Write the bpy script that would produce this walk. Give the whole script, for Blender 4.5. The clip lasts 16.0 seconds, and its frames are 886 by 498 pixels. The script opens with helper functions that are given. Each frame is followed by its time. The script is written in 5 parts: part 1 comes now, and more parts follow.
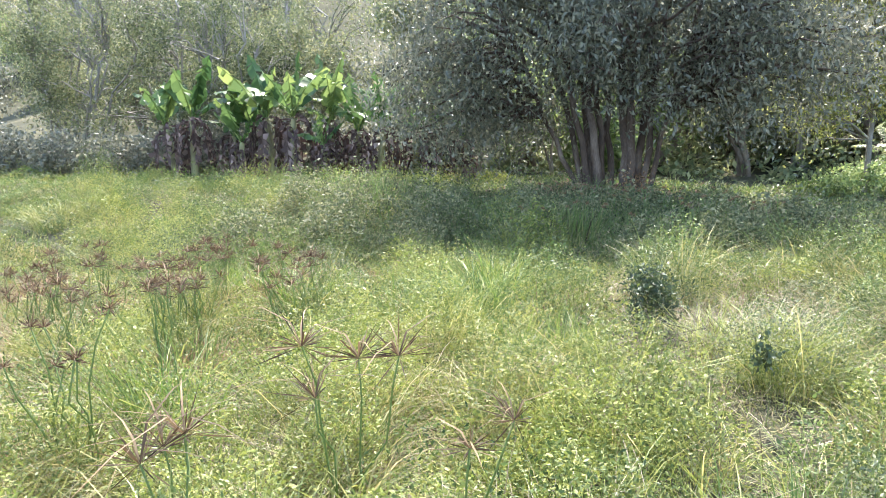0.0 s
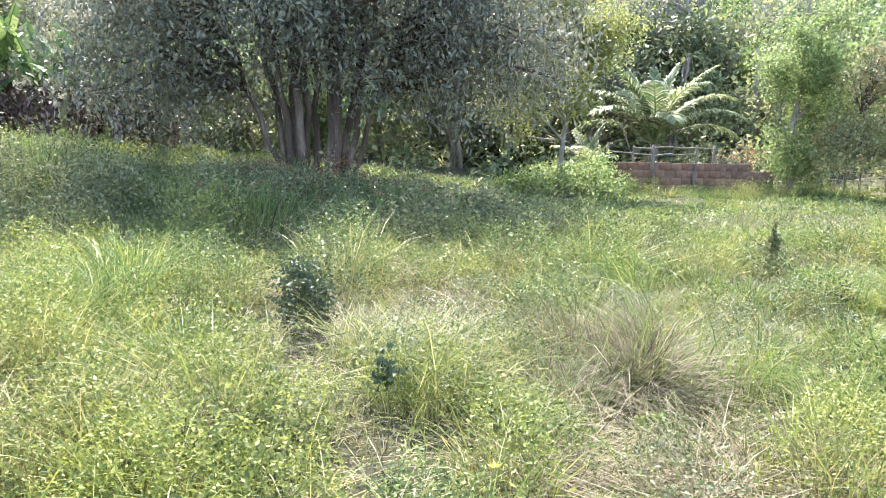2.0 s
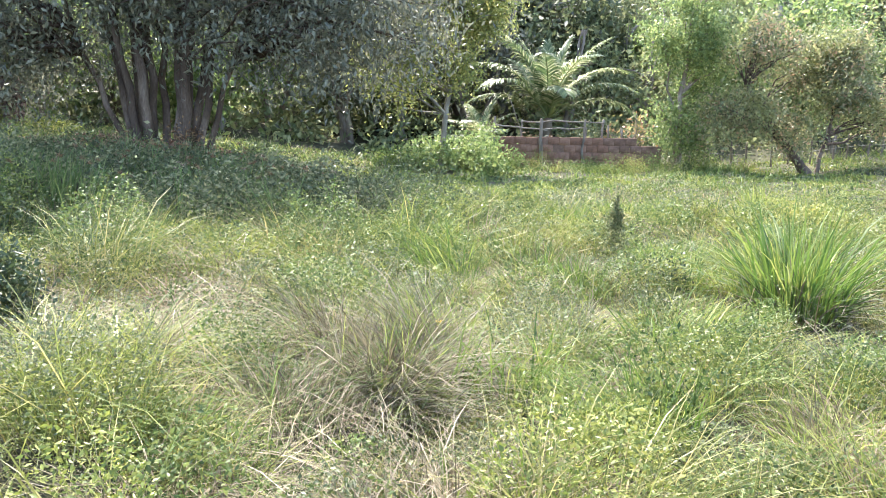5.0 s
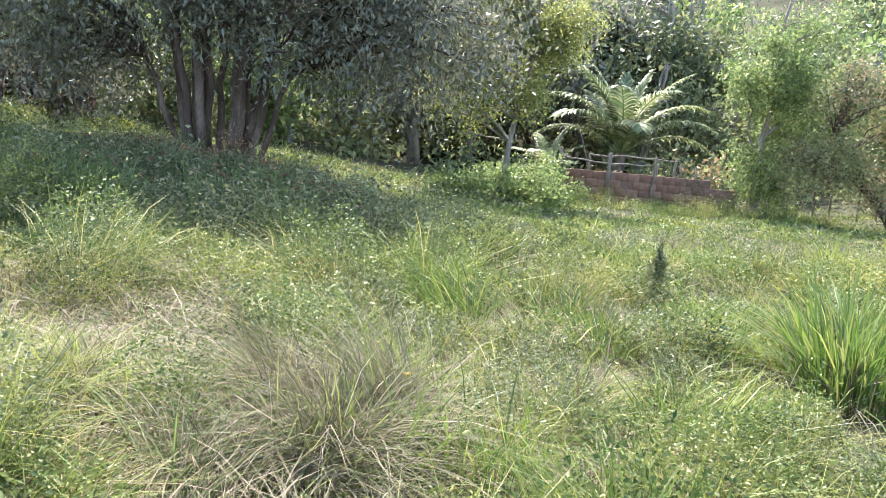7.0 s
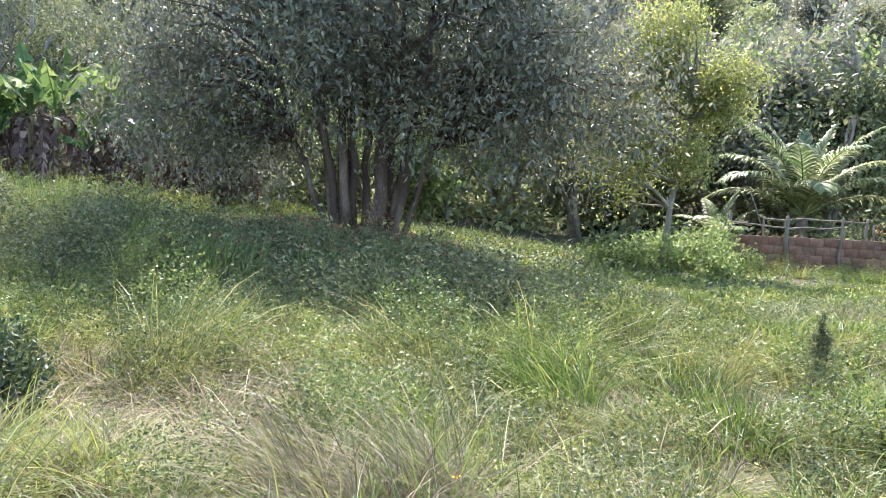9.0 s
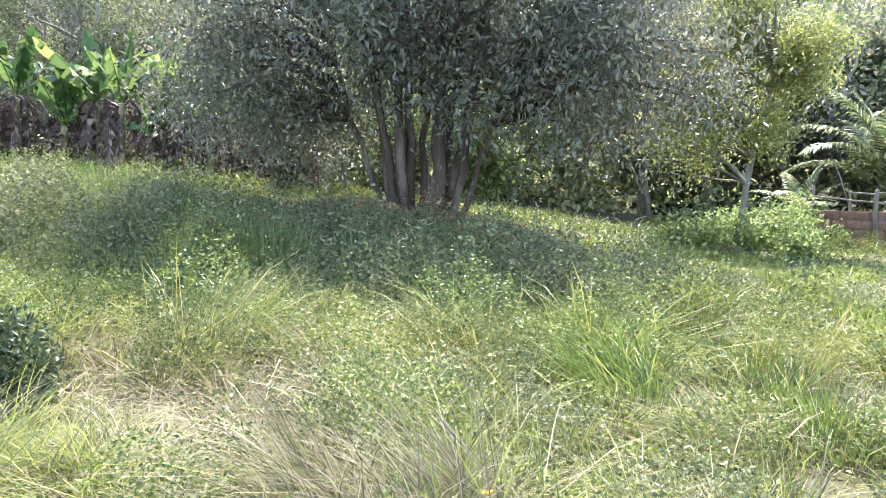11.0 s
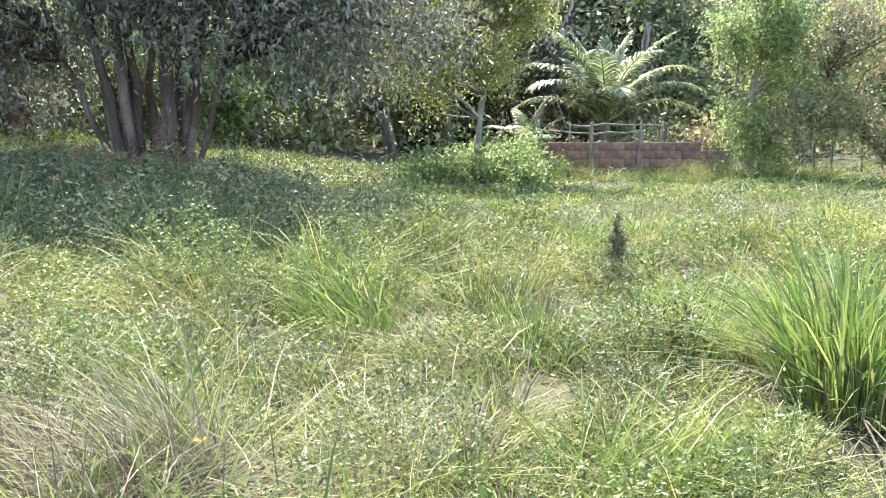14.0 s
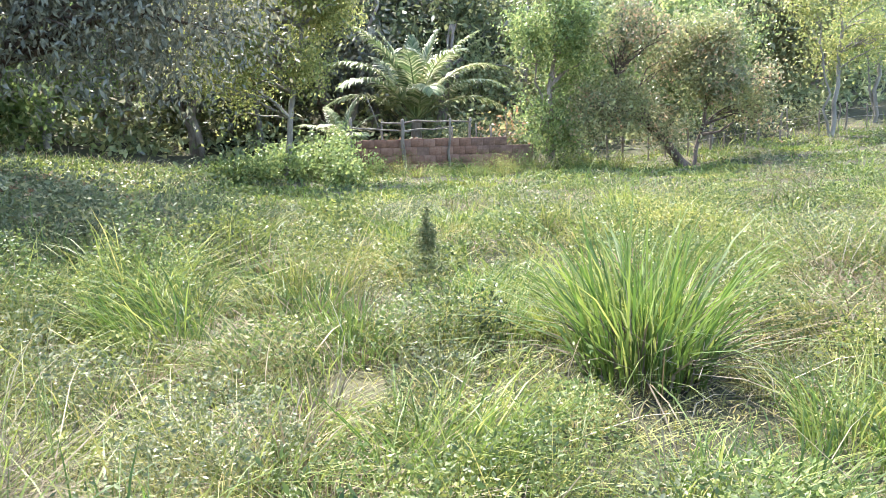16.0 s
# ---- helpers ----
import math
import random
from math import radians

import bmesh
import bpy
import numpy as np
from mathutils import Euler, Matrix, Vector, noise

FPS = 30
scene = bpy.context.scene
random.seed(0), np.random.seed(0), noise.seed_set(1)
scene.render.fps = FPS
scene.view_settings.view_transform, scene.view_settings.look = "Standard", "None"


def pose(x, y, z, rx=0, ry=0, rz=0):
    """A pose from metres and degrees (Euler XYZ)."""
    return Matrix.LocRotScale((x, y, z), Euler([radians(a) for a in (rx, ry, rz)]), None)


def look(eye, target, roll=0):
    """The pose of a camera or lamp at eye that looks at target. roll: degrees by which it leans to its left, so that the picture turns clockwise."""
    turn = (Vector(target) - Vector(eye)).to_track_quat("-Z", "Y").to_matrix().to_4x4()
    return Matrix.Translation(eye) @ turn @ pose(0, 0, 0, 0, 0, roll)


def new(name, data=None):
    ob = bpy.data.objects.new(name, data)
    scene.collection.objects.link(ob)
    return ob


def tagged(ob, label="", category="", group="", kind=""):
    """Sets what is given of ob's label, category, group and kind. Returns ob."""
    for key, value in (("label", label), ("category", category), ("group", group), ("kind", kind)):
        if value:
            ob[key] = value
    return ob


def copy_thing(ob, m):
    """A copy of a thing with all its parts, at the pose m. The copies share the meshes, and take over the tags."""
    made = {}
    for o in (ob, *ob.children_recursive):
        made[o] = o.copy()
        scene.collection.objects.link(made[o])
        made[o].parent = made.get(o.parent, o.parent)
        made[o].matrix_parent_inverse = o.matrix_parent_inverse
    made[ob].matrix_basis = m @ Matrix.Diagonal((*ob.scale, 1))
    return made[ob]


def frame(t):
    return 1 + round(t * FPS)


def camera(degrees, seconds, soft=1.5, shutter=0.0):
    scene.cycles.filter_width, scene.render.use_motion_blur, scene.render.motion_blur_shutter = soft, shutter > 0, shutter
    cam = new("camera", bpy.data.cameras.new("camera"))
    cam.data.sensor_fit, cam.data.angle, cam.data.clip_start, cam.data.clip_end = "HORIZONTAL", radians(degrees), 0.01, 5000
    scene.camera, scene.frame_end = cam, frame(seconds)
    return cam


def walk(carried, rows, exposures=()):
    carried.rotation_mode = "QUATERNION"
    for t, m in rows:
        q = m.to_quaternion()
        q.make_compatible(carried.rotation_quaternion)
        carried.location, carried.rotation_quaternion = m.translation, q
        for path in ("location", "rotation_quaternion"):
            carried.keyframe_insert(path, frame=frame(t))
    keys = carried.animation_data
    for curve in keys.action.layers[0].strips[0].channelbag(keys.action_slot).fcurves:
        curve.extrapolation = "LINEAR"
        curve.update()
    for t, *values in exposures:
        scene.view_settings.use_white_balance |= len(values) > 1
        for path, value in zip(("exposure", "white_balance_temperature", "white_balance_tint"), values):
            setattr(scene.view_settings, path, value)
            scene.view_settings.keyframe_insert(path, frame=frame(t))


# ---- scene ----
cam = camera(58.24, 16.0, soft=0.55)
PATH = [
    (0, (-0.083, -0.261, 1.754), (-3.322, 9.120, 0.531), -3.98),
    (0.5, (-0.000, 0.000, 1.738), (-2.530, 9.599, 0.529), -3.06),
    (1, (0.148, 0.215, 1.717), (-2.257, 9.838, 0.446), -1.55),
    (1.5, (0.281, 0.392, 1.705), (-1.470, 10.098, 0.053), -0.84),
    (2, (0.391, 0.673, 1.673), (0.415, 10.554, 0.133), 0.75),
    (2.5, (0.560, 0.819, 1.644), (1.814, 10.620, 0.106), 1.10),
    (3, (0.822, 0.877, 1.642), (2.400, 10.606, -0.052), 1.39),
    (3.2, (0.898, 0.872, 1.662), (2.483, 10.589, -0.089), 1.69),
    (5.3, (1.620, 1.685, 1.532), (2.468, 11.485, -0.269), 1.35),
    (5.5, (1.688, 1.780, 1.528), (2.530, 11.574, -0.305), 2.15),
    (6, (1.808, 1.922, 1.579), (2.790, 11.748, 0.005), 3.73),
    (6.5, (1.945, 2.053, 1.547), (2.833, 11.910, 0.119), 3.77),
    (7, (2.040, 2.132, 1.545), (2.071, 12.013, 0.011), 4.93),
    (7.5, (2.138, 2.333, 1.504), (1.918, 12.188, -0.183), 5.24),
    (8, (2.211, 2.497, 1.519), (1.887, 12.313, -0.360), 3.73),
    (8.5, (2.425, 2.640, 1.484), (1.810, 12.544, 0.248), 1.67),
    (9, (2.558, 2.818, 1.476), (0.313, 12.536, 0.759), 2.14),
    (9.5, (2.585, 3.042, 1.444), (0.087, 12.687, 0.584), 3.46),
    (9.7, (2.573, 3.121, 1.465), (-0.014, 12.742, 0.596), 3.31),
    (11.8, (2.632, 3.332, 1.414), (-0.537, 12.756, 0.343), 0.41),
    (12, (2.643, 3.330, 1.416), (-0.137, 12.873, 0.318), 0.59),
    (12.5, (2.686, 3.349, 1.426), (0.701, 13.079, 0.249), 0.98),
    (13, (2.714, 3.354, 1.431), (1.251, 13.167, 0.184), 1.22),
    (13.5, (2.744, 3.358, 1.419), (1.913, 13.206, -0.105), 0.92),
    (14, (2.784, 3.366, 1.407), (2.689, 13.226, -0.261), -0.34),
    (14.5, (2.817, 3.355, 1.407), (3.773, 13.163, -0.295), -0.53),
    (15, (2.829, 3.352, 1.396), (4.441, 13.062, -0.370), -0.56),
    (15.5, (2.847, 3.346, 1.386), (4.822, 12.984, -0.404), -1.07),
    (16, (2.850, 3.339, 1.397), (4.971, 12.959, -0.319), -1.28),
]
walk(cam, [(t, look(eye, target, roll)) for t, eye, target, roll in PATH],
     exposures=[(0, 2.62), (0.7, 2.65), (1.0, 2.76), (2, 2.74), (3, 2.74), (5.5, 2.58), (6, 2.44), (6.5, 2.17), (7, 2.46), (7.5, 2.66), (8.0, 2.66), (8.5, 2.72), (9, 2.32), (9.5, 2.66), (11.8, 2.76), (16, 2.66)])

# ---- light: a high sun behind the trees, clear tropical sky ----
SUN_ELEV, SUN_FROM = 55.0, (-0.2, 0.98)      # degrees; the side the sun stands on
world = bpy.data.worlds.new("sky")
scene.world = world
world.use_nodes = True
wn = world.node_tree
sky = wn.nodes.new("ShaderNodeTexSky")
sky.sky_type = "NISHITA"
sky.sun_disc = False
sky.sun_elevation = radians(SUN_ELEV)
sky.sun_rotation = math.atan2(SUN_FROM[0], SUN_FROM[1])
wn.links.new(sky.outputs[0], wn.nodes["Background"].inputs[0])
wn.nodes["Background"].inputs[1].default_value = 0.15
sun = new("sun", bpy.data.lights.new("sun", "SUN"))
sun.data.energy = 3.3
sun.data.angle = radians(0.55)
sun.data.color = (1.0, 0.95, 0.86)
su = Vector((SUN_FROM[0], SUN_FROM[1], 0)).normalized() * math.cos(radians(SUN_ELEV))
su.z = math.sin(radians(SUN_ELEV))
sun.matrix_world = look(su * 80, (0, 0, 0))

# ---- materials ----
def ramp_stops(node, stops):
    el = node.color_ramp.elements
    while len(el) < len(stops):
        el.new(0.5)
    for e, (at, col) in zip(el, stops):
        e.position, e.color = at, (*col, 1)


def muted(stops, grey=0.12, red=1.15):
    out = []
    for at, (cr, cg, cb) in stops:
        lum = 0.3 * cr + 0.6 * cg + 0.1 * cb
        out.append((at, ((cr + (lum - cr) * grey) * red, cg + (lum - cg) * grey, cb + (lum - cb) * grey)))
    return out


def plant_material(name, stops, translucent=0.45, rough=0.5, patch=None, patch_scale=0.6, spec=0.4, vary=0.0, grey=0.12):
    """Leaf or blade: colour varies leaf by leaf and in patches, and light shines through."""
    m = bpy.data.materials.new(name)
    m.use_nodes = True
    n, l = m.node_tree.nodes, m.node_tree.links
    out, bs = n["Material Output"], n["Principled BSDF"]
    geo = n.new("ShaderNodeNewGeometry")
    ramp = n.new("ShaderNodeValToRGB")
    ramp_stops(ramp, muted(stops, grey))
    l.new(geo.outputs["Random Per Island"], ramp.inputs[0])
    col = ramp.outputs[0]
    if patch:
        tex = n.new("ShaderNodeTexNoise")
        tex.inputs["Scale"].default_value = patch_scale
        tex.inputs["Detail"].default_value = 3
        l.new(geo.outputs["Position"], tex.inputs["Vector"])
        sharp = n.new("ShaderNodeMapRange")
        sharp.inputs[1].default_value, sharp.inputs[2].default_value = 0.45, 0.62
        l.new(tex.outputs[0], sharp.inputs[0])
        mix = n.new("ShaderNodeMix")
        mix.data_type = "RGBA"
        l.new(sharp.outputs[0], mix.inputs["Factor"])
        l.new(col, mix.inputs["A"])
        other = n.new("ShaderNodeValToRGB")
        ramp_stops(other, muted(patch, grey))
        l.new(geo.outputs["Random Per Island"], other.inputs[0])
        l.new(other.outputs[0], mix.inputs["B"])
        col = mix.outputs["Result"]
    if vary:
        info = n.new("ShaderNodeObjectInfo")
        tone, turn, hue = n.new("ShaderNodeMapRange"), n.new("ShaderNodeMapRange"), n.new("ShaderNodeHueSaturation")
        tone.inputs[3].default_value, tone.inputs[4].default_value = 1 - vary, 1 + vary
        turn.inputs[1].default_value, turn.inputs[2].default_value = 1, 0
        turn.inputs[3].default_value, turn.inputs[4].default_value = 0.5 - 0.07 * vary, 0.5 + 0.07 * vary
        l.new(info.outputs["Random"], tone.inputs[0])
        l.new(info.outputs["Random"], turn.inputs[0])
        l.new(tone.outputs[0], hue.inputs["Value"])
        l.new(turn.outputs[0], hue.inputs["Hue"])
        l.new(col, hue.inputs["Color"])
        col = hue.outputs[0]
    l.new(col, bs.inputs["Base Color"])
    bs.inputs["Roughness"].default_value = rough
    bs.inputs["Specular IOR Level"].default_value = spec
    tr = n.new("ShaderNodeBsdfTranslucent")
    l.new(col, tr.inputs[0])
    ms = n.new("ShaderNodeMixShader")
    ms.inputs[0].default_value = translucent
    l.new(bs.outputs[0], ms.inputs[1])
    l.new(tr.outputs[0], ms.inputs[2])
    l.new(ms.outputs[0], out.inputs[0])
    return m


def rough_material(name, stops, scale=8.0, rough=0.85, bump=0.4, stretch=(1, 1, 1), random_tint=0.0):
    """Bark, soil, brick: two scales of noise for colour, and relief."""
    m = bpy.data.materials.new(name)
    m.use_nodes = True
    n, l = m.node_tree.nodes, m.node_tree.links
    bs = n["Principled BSDF"]
    co = n.new("ShaderNodeTexCoord")
    mp = n.new("ShaderNodeMapping")
    mp.inputs["Scale"].default_value = stretch
    l.new(co.outputs["Object"], mp.inputs[0])
    big, fine = n.new("ShaderNodeTexNoise"), n.new("ShaderNodeTexNoise")
    big.inputs["Scale"].default_value, big.inputs["Detail"].default_value = scale, 6
    fine.inputs["Scale"].default_value, fine.inputs["Detail"].default_value = scale * 9, 4
    l.new(mp.outputs[0], big.inputs["Vector"])
    l.new(mp.outputs[0], fine.inputs["Vector"])
    add = n.new("ShaderNodeMath")
    add.operation = "MULTIPLY_ADD"
    add.inputs[1].default_value = 0.45
    l.new(fine.outputs[0], add.inputs[0])
    l.new(big.outputs[0], add.inputs[2])
    val = add.outputs[0]
    if random_tint:
        oi = n.new("ShaderNodeObjectInfo")
        more = n.new("ShaderNodeMath")
        more.operation = "MULTIPLY_ADD"
        more.inputs[1].default_value = random_tint
        l.new(oi.outputs["Random"], more.inputs[0])
        l.new(val, more.inputs[2])
        val = more.outputs[0]
    ramp = n.new("ShaderNodeValToRGB")
    ramp_stops(ramp, stops)
    l.new(val, ramp.inputs[0])
    l.new(ramp.outputs[0], bs.inputs["Base Color"])
    bs.inputs["Roughness"].default_value = rough
    bs.inputs["Specular IOR Level"].default_value = 0.25
    bp = n.new("ShaderNodeBump")
    bp.inputs["Strength"].default_value, bp.inputs["Distance"].default_value = bump, 0.03
    l.new(add.outputs[0], bp.inputs["Height"])
    l.new(bp.outputs[0], bs.inputs["Normal"])
    return m


M = dict(
    grass=plant_material("green_grass_blades", [(0, (0.05, 0.10, 0.02)), (0.5, (0.125, 0.20, 0.03)), (0.85, (0.26, 0.33, 0.05)), (1, (0.42, 0.40, 0.12))], 0.38,
                         patch=[(0, (0.11, 0.14, 0.035)), (0.6, (0.24, 0.26, 0.06)), (1, (0.42, 0.38, 0.15))], patch_scale=0.7),
    mound_weed=plant_material("mound_weed_leaves", [(0, (0.05, 0.095, 0.025)), (0.6, (0.115, 0.18, 0.04)), (1, (0.20, 0.26, 0.06))], 0.42, 0.55, spec=0.25, vary=0.5),
    mound_yellow=plant_material("mound_yellowish_leaves", [(0, (0.10, 0.14, 0.03)), (0.6, (0.20, 0.25, 0.045)), (1, (0.29, 0.32, 0.08))], 0.42, 0.6, spec=0.25, vary=0.45),
    tuft_grass=plant_material("tuft_grass_blades", [(0, (0.06, 0.12, 0.02)), (0.6, (0.14, 0.225, 0.03)), (1, (0.28, 0.34, 0.07))], 0.48, vary=0.4),
    tuft_straw=plant_material("tuft_dry_blades", [(0, (0.10, 0.085, 0.045)), (0.6, (0.21, 0.185, 0.10)), (1, (0.36, 0.33, 0.22))], 0.3, 0.6, vary=0.35),
    weed=plant_material("weed_leaves", [(0, (0.05, 0.09, 0.025)), (0.6, (0.105, 0.165, 0.04)), (1, (0.20, 0.25, 0.06))], 0.42, 0.55, spec=0.25,
                        patch=[(0, (0.12, 0.165, 0.03)), (1, (0.22, 0.25, 0.055))], patch_scale=0.45),
    straw=plant_material("dry_grass_blades", [(0, (0.085, 0.073, 0.037)), (0.5, (0.19, 0.17, 0.092)), (0.85, (0.31, 0.28, 0.175)), (1, (0.50, 0.48, 0.36))], 0.3, 0.6),
    straw_red=plant_material("reddish_dry_sedge", [(0, (0.08, 0.048, 0.02)), (0.6, (0.20, 0.12, 0.05)), (1, (0.34, 0.25, 0.12))], 0.3, 0.6),
    reed=plant_material("tall_grass_blades", [(0, (0.07, 0.135, 0.03)), (0.7, (0.135, 0.225, 0.05)), (1, (0.27, 0.31, 0.11))], 0.45),
    tussock=plant_material("bright_tussock_blades", [(0, (0.05, 0.12, 0.015)), (0.7, (0.14, 0.24, 0.025)), (1, (0.30, 0.35, 0.07))], 0.42),
    dark_leaf=plant_material("dark_glossy_leaves", [(0, (0.065, 0.095, 0.048)), (0.7, (0.14, 0.18, 0.085)), (1, (0.23, 0.26, 0.125))], 0.4, 0.5, spec=0.8, grey=0.45),
    yellow_leaf=plant_material("yellow_green_leaves", [(0, (0.14, 0.20, 0.055)), (0.6, (0.25, 0.31, 0.09)), (1, (0.42, 0.44, 0.15))], 0.5, 0.42, grey=0.06),
    cashew_leaf=plant_material("olive_and_rust_leaves", [(0, (0.10, 0.145, 0.06)), (0.55, (0.21, 0.265, 0.10)), (0.8, (0.32, 0.29, 0.14)), (1, (0.40, 0.26, 0.14))], 0.5, 0.4,
                               patch=[(0, (0.15, 0.21, 0.06)), (1, (0.32, 0.37, 0.12))], patch_scale=0.8, spec=0.5, grey=0.2),
    bright_leaf=plant_material("fresh_green_leaves", [(0, (0.105, 0.185, 0.05)), (0.7, (0.195, 0.30, 0.085)), (1, (0.34, 0.42, 0.135))], 0.5, 0.4),
    rust_leaf=plant_material("orange_rust_leaves", [(0, (0.16, 0.19, 0.06)), (0.5, (0.34, 0.28, 0.11)), (1, (0.38, 0.19, 0.10))], 0.4, 0.45),
    scrub_leaf=plant_material("grey_green_scrub_leaves", [(0, (0.065, 0.10, 0.04)), (0.6, (0.13, 0.175, 0.065)), (1, (0.23, 0.265, 0.10))], 0.4, 0.55, vary=0.3, spec=0.3, grey=0.2),
    forest_leaf=plant_material("forest_leaves", [(0, (0.10, 0.165, 0.06)), (0.6, (0.20, 0.275, 0.10)), (1, (0.32, 0.375, 0.14))], 0.42, 0.52, spec=0.4, vary=0.35, grey=0.18),
    # the palest leaflet colour stands in for sun glints on glossy green leaflets
    palm_leaf=plant_material("palm_leaflets", [(0, (0.07, 0.13, 0.04)), (0.6, (0.17, 0.25, 0.08)), (1, (0.46, 0.50, 0.30))], 0.42, 0.42, spec=0.6, vary=0.35),
    banana_leaf=plant_material("banana_leaf", [(0, (0.05, 0.115, 0.035)), (0.7, (0.11, 0.21, 0.05)), (1, (0.18, 0.28, 0.07))], 0.35, 0.4, vary=0.45, spec=0.25),
    dead_leaf=plant_material("dead_banana_leaf", [(0, (0.045, 0.03, 0.025)), (0.7, (0.10, 0.07, 0.06)), (1, (0.24, 0.19, 0.16))], 0.1, 0.8),
    grey_stem=plant_material("grey_dead_stems", [(0, (0.055, 0.05, 0.03)), (0.6, (0.125, 0.118, 0.072)), (1, (0.27, 0.25, 0.17))], 0.1, 0.8),
    # the darker patches of heap_green and heap_lime imitate shading between clumps
    heap_green=plant_material("heap_green_leaves", [(0, (0.055, 0.105, 0.022)), (0.6, (0.13, 0.21, 0.038)), (1, (0.25, 0.32, 0.07))], 0.3, 0.5, spec=0.4,
                              patch=[(0, (0.03, 0.06, 0.015)), (0.6, (0.075, 0.12, 0.025)), (1, (0.16, 0.20, 0.05))], patch_scale=1.7),
    heap_lime=plant_material("heap_lime_leaves", [(0, (0.10, 0.155, 0.022)), (0.6, (0.21, 0.28, 0.035)), (1, (0.33, 0.37, 0.065))], 0.33, 0.5, spec=0.4,
                             patch=[(0, (0.06, 0.10, 0.02)), (0.6, (0.13, 0.18, 0.03)), (1, (0.24, 0.27, 0.05))], patch_scale=1.5),
    heap_grey=plant_material("heap_greyish_leaves", [(0, (0.06, 0.09, 0.035)), (0.6, (0.13, 0.175, 0.07)), (1, (0.27, 0.29, 0.15))], 0.28, 0.5, spec=0.4),
    # heap leaves for the tree's shade: the shaded tone is put into the colour
    heap_shade=plant_material("shade_toned_heap_leaves", [(0, (0.06, 0.085, 0.035)), (0.6, (0.13, 0.165, 0.065)), (1, (0.29, 0.31, 0.15))], 0.4, 0.52, spec=0.35),
    sedge_head=plant_material("brown_sedge_heads", [(0, (0.045, 0.032, 0.018)), (0.6, (0.115, 0.08, 0.04)), (1, (0.21, 0.16, 0.085))], 0.2, 0.7, spec=0.2),
    bleached=plant_material("bleached_dry_grass", [(0, (0.15, 0.13, 0.08)), (0.6, (0.29, 0.265, 0.19)), (1, (0.48, 0.46, 0.37))], 0.3, 0.55),
    # weed leaves toned duller so that their colour helps the tree's shade
    shade_weed=plant_material("shade_toned_weed_leaves", [(0, (0.07, 0.10, 0.04)), (0.7, (0.13, 0.17, 0.065)), (1, (0.25, 0.27, 0.12))], 0.4, 0.55, vary=0.5, spec=0.3),
    bush_leaf=plant_material("small_dark_bush_leaves", [(0, (0.025, 0.05, 0.02)), (0.7, (0.05, 0.085, 0.03)), (1, (0.10, 0.14, 0.05))], 0.25, 0.45),
    petal=plant_material("yellow_petals", [(0, (0.75, 0.50, 0.03)), (1, (0.8, 0.62, 0.05))], 0.3),
    litter=plant_material("leaf_litter", [(0, (0.14, 0.08, 0.05)), (0.6, (0.26, 0.16, 0.10)), (1, (0.40, 0.28, 0.18))], 0.1, 0.8),
    bark=rough_material("grey_brown_bark", [(0.4, (0.09, 0.065, 0.05)), (0.7, (0.20, 0.16, 0.13)), (1, (0.34, 0.30, 0.26))], 5, 0.9, 0.8, (1, 1, 0.25)),
    dark_bark=rough_material("dark_weathered_bark", [(0.4, (0.04, 0.028, 0.023)), (0.7, (0.09, 0.064, 0.052)), (1, (0.20, 0.155, 0.13))], 5, 0.9, 0.8, (1, 1, 0.25)),
    pale_bark=rough_material("pale_bark", [(0.4, (0.10, 0.085, 0.07)), (0.8, (0.22, 0.20, 0.175)), (1, (0.32, 0.30, 0.265))], 6, 0.85, 0.5, (1, 1, 0.3)),
    weathered=rough_material("weathered_wood", [(0.4, (0.08, 0.06, 0.05)), (0.8, (0.19, 0.16, 0.135)), (1, (0.30, 0.265, 0.23))], 7, 0.85, 0.5, (1, 1, 0.3)),
    brick=rough_material("red_clay_block", [(0.45, (0.06, 0.042, 0.034)), (0.75, (0.165, 0.088, 0.062)), (1.0, (0.23, 0.135, 0.10))], 4, 0.9, 0.5, random_tint=0.2),
    mortar=rough_material("grey_mortar", [(0.4, (0.10, 0.06, 0.047)), (1, (0.19, 0.12, 0.09))], 9, 0.95, 0.5),
    pseudostem=rough_material("banana_stem", [(0.4, (0.10, 0.08, 0.05)), (0.8, (0.24, 0.22, 0.11)), (1, (0.30, 0.30, 0.14))], 5, 0.7, 0.3, (1, 1, 0.2)),
    wire=rough_material("rusty_wire", [(0.4, (0.2, 0.17, 0.15)), (1, (0.35, 0.32, 0.3))], 20, 0.6, 0.1),
)


def ground_material():
    m = rough_material("meadow_soil_and_litter", [(0.42, (0.022, 0.021, 0.012)), (0.62, (0.036, 0.036, 0.017)), (0.8, (0.055, 0.052, 0.027)), (1.0, (0.11, 0.095, 0.055))], 0.55, 0.95, 0.7)
    return m


M["ground"] = ground_material()
M["old_brick"] = rough_material("grey_weathered_block", [(0.45, (0.06, 0.042, 0.034)), (0.8, (0.145, 0.085, 0.064)), (1.0, (0.21, 0.135, 0.105))], 5, 0.95, 0.5, random_tint=0.2)

# ---- mesh tools ----
rng = np.random.default_rng(7)


